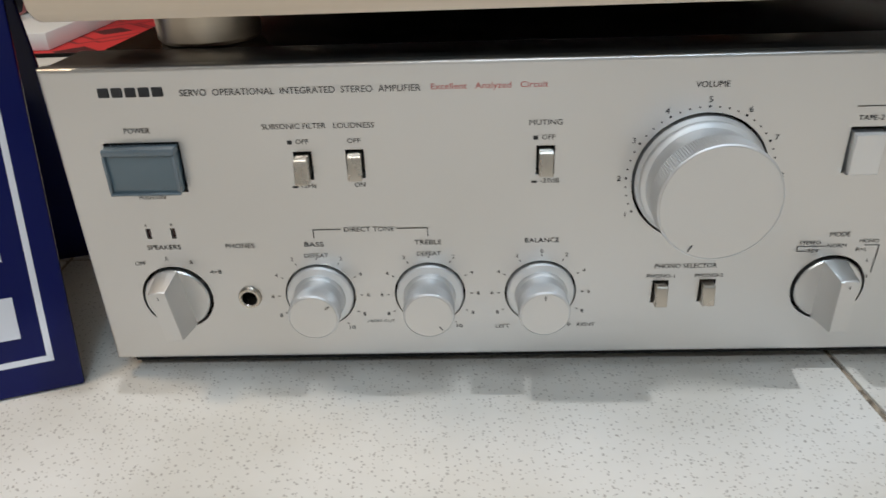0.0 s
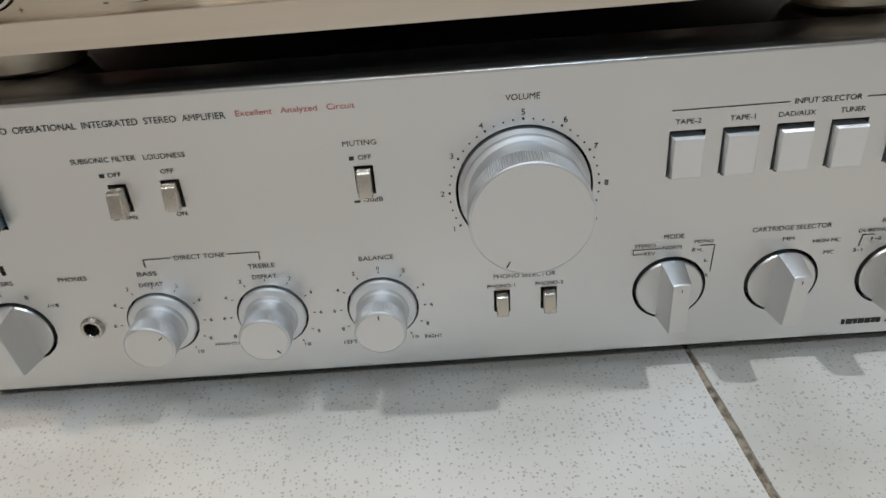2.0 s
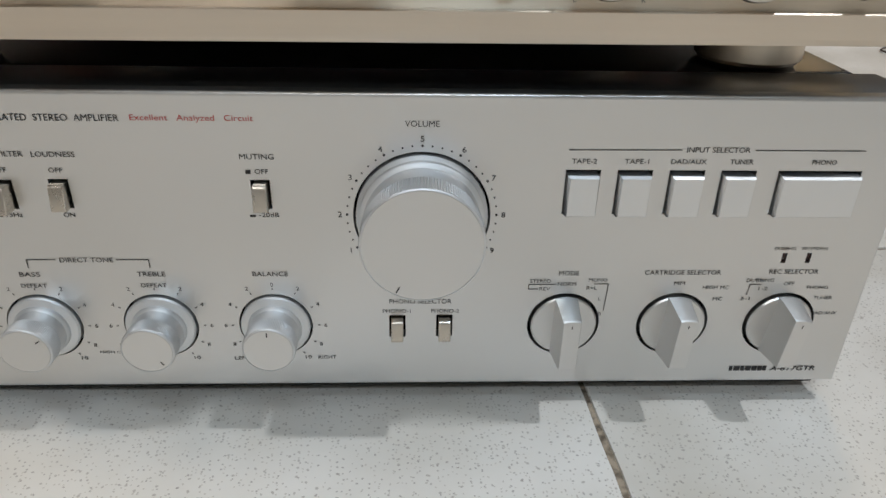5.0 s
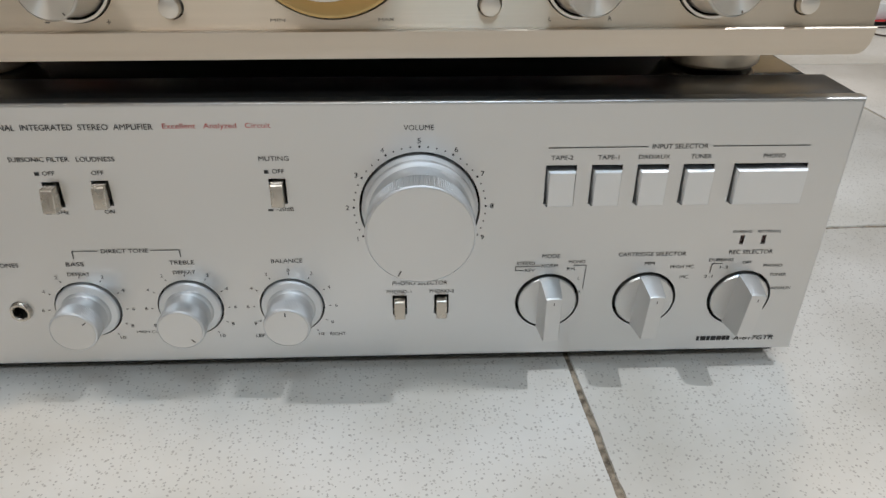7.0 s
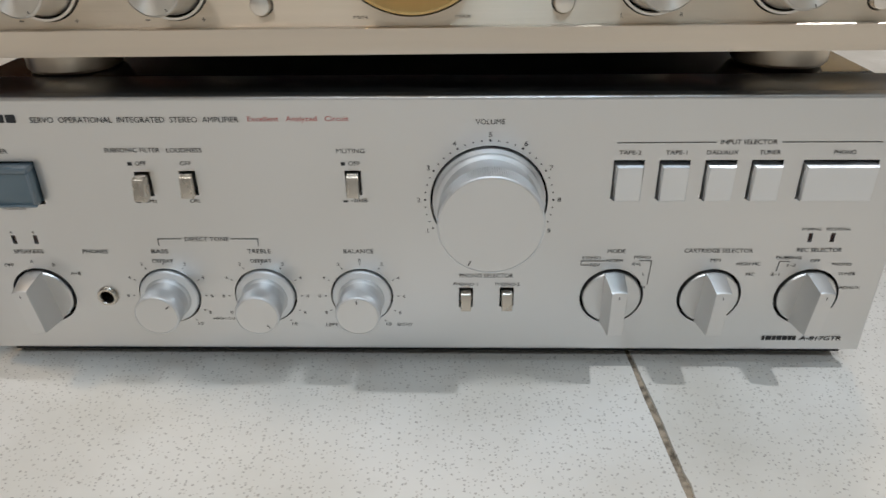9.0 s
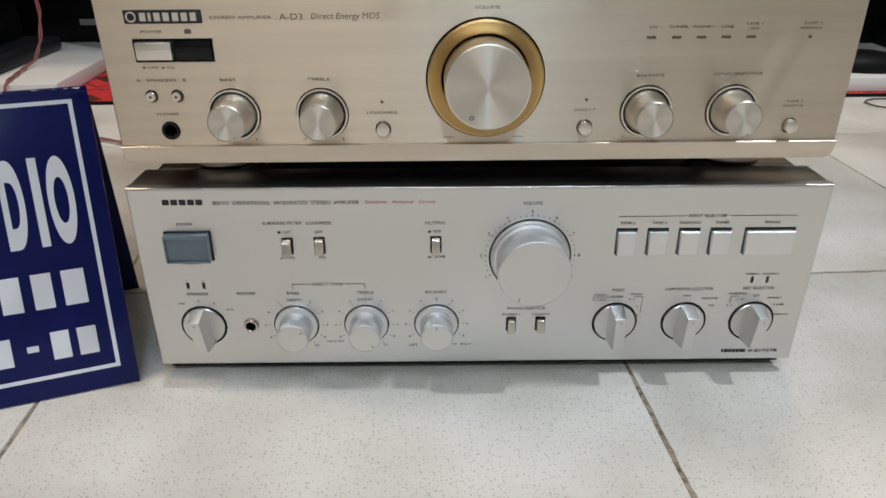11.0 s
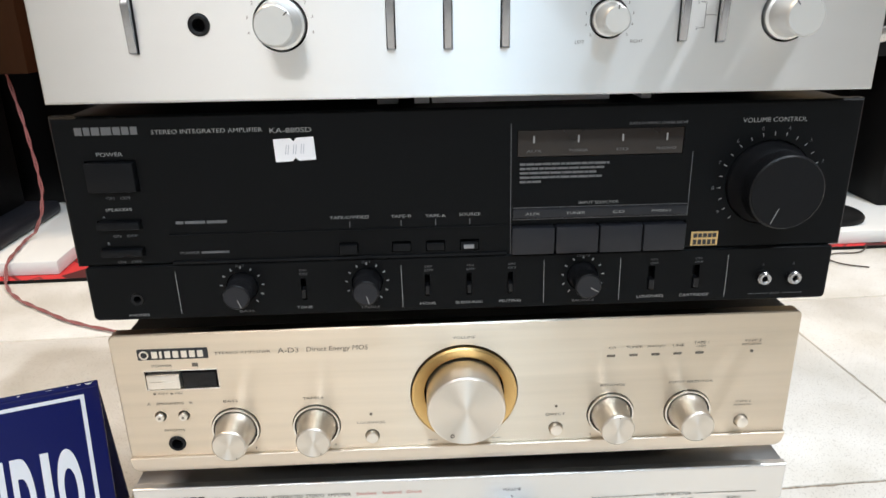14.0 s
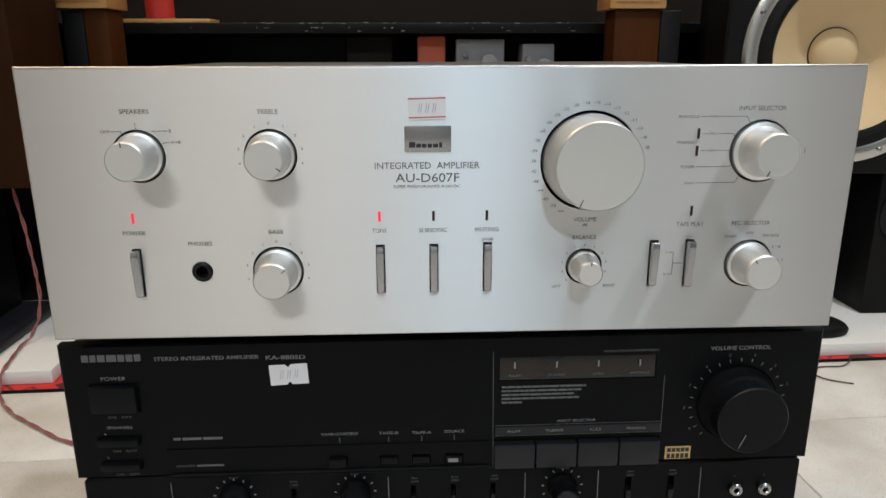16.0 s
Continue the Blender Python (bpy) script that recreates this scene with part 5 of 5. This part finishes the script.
def price_tag(name, cx, cz, y, w, h, count, turn, red, notched):
    """A small hand-written price sticker."""
    t = thing(name, cx, y, cz, "white paper price sticker with faint pen strokes", "price sticker")
    bm = bmesh.new()
    n = 0.0018 if notched else 0.0
    pts = [(-w / 2, h / 2), (-n, h / 2), (0, h / 2 - n), (n, h / 2), (w / 2, h / 2), (w / 2, -h / 2), (n, -h / 2), (0, -h / 2 + n), (-n, -h / 2), (-w / 2, -h / 2)] if notched else [(-w / 2, h / 2), (w / 2, h / 2), (w / 2, -h / 2), (-w / 2, -h / 2)]
    c, s = math.cos(radians(turn)), math.sin(radians(turn))
    rot = lambda u, v: (u * c - v * s, u * s + v * c)
    lo, hi = [], []
    for u, v in pts:
        px, pz = rot(u, v)
        lo.append(bm.verts.new((px, 0, pz)))
        hi.append(bm.verts.new((px, -0.0002, pz)))
    bm.faces.new(hi)
    bm.faces.new(lo[::-1])
    for i in range(len(pts)):
        j = (i + 1) % len(pts)
        bm.faces.new((lo[i], lo[j], hi[j], hi[i]))
    part("paper", bm, PAPER, t)
    lines = []
    for k in range(count):
        u0, v0 = w * (-0.24 + 0.19 * k), h * -0.20
        lines += [(*rot(u0, v0), *rot(u0 + 0.05 * w, v0 + 0.42 * h)), (*rot(u0 + 0.06 * w, v0), *rot(u0 + 0.11 * w, v0 + 0.42 * h))]
    strokes(lines, 0.00032, -0.0002, PEN, t, "pen_stroke", rise=0.0001)
    if red:
        for v in (0.44, -0.40):
            x0, z0 = rot(-w / 2, h * v)
            x1, z1 = rot(w / 2, h * v)
            strokes([(x0, z0, x1, z1)], 0.0006, -0.0002, INK_RED, t, "red_border", rise=0.0001)
    return t


price_tag("price_sticker", -0.0122, 0.5140, -0.0158, 0.0190, 0.0112, 3, 1.5, True, False)
price_tag("price_sticker", -0.0925, 0.3632, -0.0054, 0.0218, 0.0126, 3, 3.0, False, True)


# ---- the folded sign on the floor ----
def sign():
    s = thing("tent_sign", -0.2315, -0.007, 0.0, "folded navy blue sign with white lettering and a white border", "sign", yaw=20.3)
    W_, H_, T_ = 0.285, 0.2008, 0.003
    lean = radians(20.8)
    up = Vector((0, math.sin(lean), math.cos(lean)))
    out = Vector((0, -math.cos(lean), math.sin(lean)))

    def place(me):
        for v in me.vertices:
            p = Vector((v.co.x, 0, 0)) + up * v.co.z + out * (-v.co.y)
            v.co = p
        me.update()
    front = part("front_board", block(-W_, 0, 0, T_, 0.001, H_, 0.0008), NAVY, s, "glossy navy blue board")
    place(front.data)
    foot = 2 * math.sin(lean) * H_
    back = part("back_board", block(-W_, 0, 0, T_, 0.001, H_ - 0.002, 0.0008), NAVY, s)
    for v in back.data.vertices:
        p = Vector((v.co.x, 0, 0)) + Vector((0, -math.sin(lean), math.cos(lean))) * v.co.z + Vector((0, -math.cos(lean), -math.sin(lean))) * v.co.y
        v.co = p + Vector((0, foot, 0))
    b0, b1 = 0.0098, 0.0100
    t, lo = 0.0026, 0.0140
    for x0, x1, z0, z1 in ((-W_ + b0, -b0, H_ - b1 + 0.002 - t, H_ - b1 + 0.002), (-W_ + b0, -b0, lo, lo + t), (-b0 - t, -b0, lo + t, H_ - b1 + 0.002 - t), (-W_ + b0, -W_ + b0 + t, lo + t, H_ - b1 + 0.002 - t)):
        o = part("border", block(x0, x1, -0.0003, 0.0002, z0, z1), SIGN_WHITE, s)
        place(o.data)
    letters = [("O", -0.0263, 0.0155), ("I", -0.0397, 0.0052), ("D", -0.0541, 0.0130), ("U", -0.0715, 0.0140), ("A", -0.0890, 0.0165)]
    for ch, cx, w in letters:
        o = words(ch, cx, 0.1292, w, 0.0575, 0, SIGN_WHITE, s, font_bold=0.05 if ch != "I" else 0.0, rise=0.0004)
        place(o.data)
    rows = [(0.0720, 0.0232, [(-0.0352, -0.0216), (-0.0530, -0.0412), (-0.0717, -0.0597), (-0.0960, -0.0840), (-0.1140, -0.1020), (-0.1320, -0.1200), (-0.1560, -0.1440), (-0.1740, -0.1620), (-0.1920, -0.1800)], "number_bar"),
            (0.0354, 0.0184, [(-0.0322, -0.0207), (-0.0480, -0.0371), (-0.0626, -0.0558), (-0.0800, -0.0713), (-0.0950, -0.0840), (-0.1100, -0.0990), (-0.1250, -0.1140), (-0.1480, -0.1370), (-0.1630, -0.1520)], "address_bar")]
    for cz, h, spans, name in rows:
        for i, (x0, x1) in enumerate(spans):
            hh = 0.004 if name == "address_bar" and i == 2 else h
            o = part(name, block(x0, x1, -0.0004, 0.0002, cz - hh / 2, cz + hh / 2, 0.0), SIGN_WHITE, s, "plain white bar")
            place(o.data)
    # bare patches where the laminate has worn off along the fold
    rnd = random.Random(11)
    for x0, length, deep in ((-0.0035, 0.0050, 0.0011), (-0.0105, 0.0030, 0.0006), (-0.0185, 0.0016, 0.0005), (-0.0270, 0.0060, 0.0004), (-0.0480, 0.0022, 0.0006), (-0.0760, 0.0040, 0.0004)):
        n = 7
        bm = bmesh.new()
        top = [bm.verts.new((x0 - length * i / n, -0.00025, H_ - 0.0009)) for i in range(n + 1)]
        low = [bm.verts.new((x0 - length * i / n, -0.00025, H_ - 0.0009 - deep * math.sin(math.pi * (i + 0.5) / (n + 1)) * rnd.uniform(0.4, 1.2))) for i in range(n + 1)]
        for i in range(n):
            bm.faces.new((top[i], top[i + 1], low[i + 1], low[i]))
        place(part("worn_patch", bm, PAPER, s, "bare white patch on the fold").data)
    return s


sign()

# ---- behind the stack: cloth, slabs, rack, loudspeakers ----
BACK = pose(0, 0.738, 0, 0, 0, 2.3)
lone("red_cloth", block(-2.4, 2.4, 0.0, 1.1, 0.0, 0.0045, 0.001), CLOTH, "red cloth with a black printed pattern spread on tiles", "cloth", at=BACK)
lone("cloth_edge", block(-2.4, 2.4, -0.004, -0.0003, 0.0, 0.0055, 0.001), RACK, "black hem strip along the red cloth", "edging", at=BACK)


def slab(x0, x1, y0, y1, label):
    return lone("white_board", block(x0, x1, y0, y1, 0.0048, 0.0290, 0.002), WHITE_SLAB, label, "board", at=BACK, group="white boards under the loudspeakers")


slab(-1.75, -0.628, 0.020, 0.385, "thick white board lying on red cloth under a loudspeaker")
slab(0.55, 1.75, 0.012, 0.42, "thick white board lying on red cloth under a loudspeaker")


def rack():
    r = thing("rack", 0, 1.09, 0.0045, "low black lacquered equipment rack with scuffed shelf edge", "rack")
    part("base", block(-0.98, 1.05, 0, 0.45, 0.0, 0.40, 0.003), RACK, r)
    part("shelf", block(-0.98, 1.05, -0.012, 0.45, 0.571, 0.591, 0.002), RACK, r, "black shelf with chipped edge")
    part("back", block(-0.98, 1.05, 0.44, 0.45, 0.40, 0.571), RACK, r)
    for s in (-0.98, 1.03):
        part("side", block(s, s + 0.02, 0, 0.44, 0.40, 0.571), RACK, r)
    rng = random.Random(4)
    for i in range(64):
        px = rng.uniform(-0.35, 0.32) if i % 4 else rng.uniform(-0.55, 0.32)
        pz = rng.choice((0.5915, 0.5912, 0.5906, 0.576, 0.582))
        part("chip", block(px, px + rng.uniform(0.001, 0.009), -0.0128, -0.0115, pz - 0.001, pz - 0.001 + rng.uniform(0.0006, 0.0016)), GREY_PLASTIC, r)
    part("label_plate", block(-0.740, -0.705, -0.001, 0.001, 0.058, 0.070), GREY_PLASTIC, r)
    return r


rack()


def wood_speaker(x0, x1, box0, box1, label, front_left):
    """A small dark veneered loudspeaker with a pale wooden box on it."""
    cx = (x0 + x1) / 2
    s = thing("bookshelf_speaker", cx, 1.00, 0.029, label, "loudspeaker", "small wooden loudspeakers")
    w = (x1 - x0) / 2
    part("cabinet", block(-w, w, 0, 0.075, 0, 0.588, 0.002), WALNUT, s)
    part("grille", block(-w - 0.042, -w - 0.002, 0.004, 0.07, 0, 0.586, 0.003) if front_left else block(w + 0.002, w + 0.042, 0.004, 0.07, 0, 0.586, 0.003), RUBBER, s, "black grille cloth")
    b = thing("wooden_box", cx, 0.99, 0.6175, "varnished light wood box standing on a dark loudspeaker", "wooden box", "light wood boxes")
    part("carcass", block(box0 - cx, box1 - cx, 0, 0.10, 0, 0.22, 0.002), PINE, b)
    part("front", block(box0 - cx + 0.012, box1 - cx - 0.012, -0.003, 0.001, 0.012, 0.21, 0.001), PINE, b)
    return s


wood_speaker(-0.614, -0.572, -0.694, -0.566, "dark brown veneered loudspeaker with a black grille beside the rack", True)
wood_speaker(0.364, 0.450, 0.350, 0.456, "dark brown veneered loudspeaker with a black grille beside the rack", False)


def left_tower():
    s = thing("floor_speaker", -1.02, 0.755, 0.029, "black loudspeaker on a broad dark grey plinth over a white board", "loudspeaker")
    part("plinth", block(-0.25, 0.274, 0.0, 0.262, 0.0, 0.027, 0.010, 4), BLACK_BUTTON, s, "dark grey rounded plinth")
    part("cabinet", block(-0.24, 0.216, 0.03, 0.24, 0.027, 0.2955, 0.004), RUBBER, s)
    part("front_groove", block(-0.23, 0.206, 0.0265, 0.031, 0.05, 0.27, 0.003), BLACK_PLASTIC, s)
    b = thing("brown_speaker", -0.98, 0.80, 0.3245, "dark brown wood veneer loudspeaker on top of a black one", "loudspeaker")
    part("cabinet", block(-0.26, 0.335, 0.0, 0.17, 0, 0.62, 0.003), WALNUT_DARK, b)
    part("baffle", block(-0.25, 0.25, -0.004, 0.001, 0.01, 0.61, 0.002), WALNUT_DARK, b)


left_tower()


def right_tower():
    s = thing("black_speaker", 1.10, 0.925, 0.029, "black loudspeaker with a round port standing on a white board", "loudspeaker")
    part("cabinet", block(-0.22, 0.30, 0, 0.16, 0, 0.29, 0.004), RUBBER, s)
    part("port", turned([(0.030, 0), (0.034, 0.004), (0.058, 0.006), (0.064, 0.003), (0.066, -0.002)], -0.150, 0.205, 0, 48), BLACK_PLASTIC, s)
    w = thing("woofer_speaker", 0.768, 0.90, 0.3195, "large loudspeaker with a cream paper woofer and silver ring", "loudspeaker", yaw=-4)
    cz = 0.2170
    part("cabinet", block(-0.225, 0.33, 0.075, 0.16, 0, 0.60, 0.003), RUBBER, w)
    part("baffle", plate(-0.225, 0.33, 0, 0.60, 0, 0.0745, [("r", 0, cz, 0.170)], 0.004), RUBBER, w)
    part("woofer_frame", turned([(0.168, 0.000), (0.169, 0.006), (0.175, 0.009), (0.190, 0.008), (0.196, 0.004), (0.196, -0.002)], 0, cz, 0, 96), STEEL, w, "silver metal woofer ring")
    part("surround", turned([(0.139, 0.000), (0.144, 0.008), (0.152, 0.011), (0.161, 0.009), (0.169, 0.003), (0.169, -0.001)], 0, cz, 0, 96), RUBBER, w, "black rubber surround")
    part("cone", turned([(0.045, -0.070), (0.060, -0.063), (0.090, -0.040), (0.120, -0.014), (0.140, 0.002)], 0, cz, 0, 96), CONE, w, "cream paper cone")
    part("dust_cap", turned([(0.0455, -0.0695), (0.044, -0.061), (0.036, -0.052), (0.022, -0.045), (0, -0.042)], 0, cz, 0, 64), CONE, w, "cream domed dust cap")
    part("cap_seam", turned([(0.0450, -0.0698), (0.0453, -0.0672), (0.0467, -0.0672), (0.0480, -0.0688)], 0, cz, 0, 64), WIRE_DARK, w, "dark glue seam")
    for k in range(8):
        px, pz = around(0, cz, 0.183, 22.5 + 45 * k)
        part("screw", turned([(0.0045, 0.006), (0.0045, 0.0115), (0.003, 0.0125), (0, 0.0125)], px, pz, 0, 16), CHROME, w)


right_tower()


def shelf_things():
    lone("red_canister", turned_upright(0.027, 0.20), RED_PLASTIC, "red canister standing on the rack shelf", "canister", at=Matrix.Translation((-0.512, 1.11, 0.6035)))
    lone("wooden_strip", block(-0.09, 0.09, -0.02, 0.05, 0.0, 0.0075, 0.001), PINE, "thin light wooden strip on the black shelf", "board", at=Matrix.Translation((-0.498, 1.10, 0.5958)))
    lone("orange_box", block(-0.028, 0.028, 0, 0.06, 0, 0.166, 0.002), ORANGE_PLASTIC, "orange-red card box inside the rack", "box", at=Matrix.Translation((0.022, 1.12, 0.4048)))
    lone("olive_box", block(-0.046, 0.046, 0, 0.08, 0, 0.165, 0.002), DIM_GREEN, "dark olive box inside the rack", "box", at=Matrix.Translation((-0.105, 1.14, 0.4048)))
    for cx, w, h, k in ((0.121, 0.049, 0.160, 0.030), (0.240, 0.033, 0.151, 0.022)):
        g = thing("grey_unit", cx, 1.11, 0.4048, "small mid-grey unit with a round knob inside the rack", "audio unit", "grey units in the rack")
        part("case", block(-w, w, 0, 0.1, 0, h, 0.003), GREY_PLASTIC, g)
        part("knob", turned([(0.017, -0.001), (0.016, 0.012), (0.014, 0.014), (0, 0.014)], w * 0.35, h - 0.045, 0, 36), GREY_PLASTIC, g)
        part("small_knob", turned([(0.006, -0.001), (0.006, 0.010), (0, 0.010)], -w * 0.62, h - 0.030, 0, 20), CHROME, g)


def turned_upright(r, h, seg=40):
    bm = bmesh.new()
    prof = [(0, 0), (r * 0.95, 0), (r, 0.003), (r, h - 0.006), (r * 0.9, h), (0, h)]
    rings = []
    for rr, z in prof:
        rings.append([bm.verts.new((0, 0, z))] if rr == 0 else [bm.verts.new((rr * math.cos(2 * math.pi * i / seg), rr * math.sin(2 * math.pi * i / seg), z)) for i in range(seg)])
    for a, b in zip(rings, rings[1:]):
        for i in range(seg):
            j = (i + 1) % seg
            if len(a) == 1:
                bm.faces.new((a[0], b[i], b[j]))
            elif len(b) == 1:
                bm.faces.new((a[i], a[j], b[0]))
            else:
                bm.faces.new((a[i], a[j], b[j], b[i]))
    return bm


shelf_things()


def wire(name, pts, r, mat, label, twin):
    """A cable along the points; a twin one is two strands laid loosely round each other."""
    t = thing(name, *pts[0], label, "cable")
    o = Vector(pts[0])
    loc = [Vector(p) - o for p in pts]
    if not twin:
        part("strand", tube(loc, r), mat, t)
        return
    fine, run = [], 0.0
    for a, b in zip(loc, loc[1:]):
        for k in range(4):
            fine.append((a.lerp(b, k / 4), run + (b - a).length * k / 4))
        run += (b - a).length
    fine.append((loc[-1], run))
    for side in (0.0, math.pi):
        part("strand", tube([p + Vector((r * math.cos(d * 75 + side), 0.35 * r * math.cos(d * 75 + side), 0.4 * r * (1 + math.sin(d * 75 + side)))) for p, d in fine], r, 8), mat, t)


wire("speaker_wire", [(-0.716, 0.862, 0.334), (-0.707, 0.855, 0.295), (-0.697, 0.85, 0.243), (-0.691, 0.85, 0.165), (-0.690, 0.85, 0.119), (-0.699, 0.85, 0.076), (-0.719, 0.852, 0.040), (-0.728, 0.835, 0.0325), (-0.717, 0.785, 0.0325), (-0.706, 0.738, 0.0325),
                      (-0.705, 0.722, 0.026), (-0.705, 0.714, 0.009), (-0.698, 0.698, 0.0035), (-0.672, 0.662, 0.0035), (-0.638, 0.628, 0.0035), (-0.592, 0.594, 0.0035), (-0.540, 0.556, 0.0035), (-0.499, 0.534, 0.0035), (-0.42, 0.50, 0.0035), (-0.32, 0.46, 0.0035)], 0.0017, WIRE,
     "pinkish copper twin speaker wire running across floor tiles", True)
wire("thin_wire", [(0.764, 0.762, 0.0062), (0.754, 0.752, 0.004), (0.735, 0.742, 0.0025), (0.695, 0.740, 0.0025), (0.672, 0.722, 0.0025), (0.674, 0.700, 0.0025), (0.690, 0.686, 0.0025), (0.716, 0.674, 0.0025)], 0.0012, WIRE_DARK,
     "short dark loose wire on the floor", False)

bm = bmesh.new()
bmesh.ops.create_uvsphere(bm, u_segments=32, v_segments=16, radius=1.0)
for v in bm.verts:
    v.co = (v.co.x * 0.075, v.co.y * 0.040, max(0.0, v.co.z * 0.026 + 0.008))
lone("slipper", bm, RUBBER, "dark rounded slipper tip lying on the white board", "slipper", at=pose(0.722, 0.842, 0.0290, 0, 0, -8))

# ---- ceiling fittings ----
for lx, ly, lw, ls, lc, ll in LAMPS:
    c = thing("ceiling_light", lx, ly, CEILING, "recessed white ceiling light", "ceiling light", "ceiling lights")
    bm = bmesh.new()
    n = 48
    rings = []
    for grow, z in ((0.004, -0.012), (0.02, -0.012), (0.02, 0.0), (0.004, 0.0)):
        ring = []
        for i in range(n):
            a = 2 * math.pi * (i + 0.5) / n
            u, v = math.cos(a), math.sin(a)
            if ll:
                k = max(abs(u), abs(v))
                ring.append(bm.verts.new((u / k * (ll / 2 + grow), v / k * (ls / 2 + grow), z)))
            else:
                ring.append(bm.verts.new((u * (ls / 2 + grow), v * (ls / 2 + grow), z)))
        rings.append(ring)
    for a, b in zip(rings, rings[1:] + rings[:1]):
        for i in range(n):
            bm.faces.new((a[i], a[(i + 1) % n], b[(i + 1) % n], b[i]))
    part("rim", bm, CEIL_PAINT, c)

# ---- floor tiles ----
def worn_tile():
    """A square tile whose rim is a little uneven and chipped."""
    rng = random.Random(11)
    h, n = (TILE_SIZE - JOINT) / 2, 56
    rim = []
    for side in range(4):
        c, sn = math.cos(side * math.pi / 2), math.sin(side * math.pi / 2)
        drift = 0.0
        for k in range(n):
            drift = 0.7 * drift + rng.uniform(-0.00022, 0.00022)
            chip = rng.uniform(0.0004, 0.0010) if rng.random() < 0.13 and 0 < k else 0.0
            u, v = -h + 2 * h * k / n, -h + (0.0 if k == 0 else max(-0.0002, drift) + chip)
            rim.append((u * c - v * sn, u * sn + v * c))
    own = bmesh.new()
    rings = [[own.verts.new((x * f, y * f, z)) for x, y in rim] for f, z in ((0.9955, 0.0), (0.9985, -0.0002), (1.0, -0.0010), (1.0, -0.008))]
    own.faces.new(rings[0])
    for a, b in zip(rings, rings[1:]):
        for k in range(len(rim)):
            q = (k + 1) % len(rim)
            own.faces.new((a[k], a[q], b[q], b[k]))
    return own


TILE_MESH = mesh_of("tile", worn_tile(), TILE)
ROW0 = 0.127
for i in range(-9, 9):
    for j in range(-10, 7):
        m = FLOOR_AT @ Matrix.Translation(((i + 0.5) * TILE_SIZE, ROW0 + (j + 0.5) * TILE_SIZE, 0))
        if abs(m.translation.x) > 3.35 or not -3.7 < m.translation.y < 2.1:
            continue
        t = new("tile", TILE_MESH)
        t.matrix_basis = m
        t.parent = floor
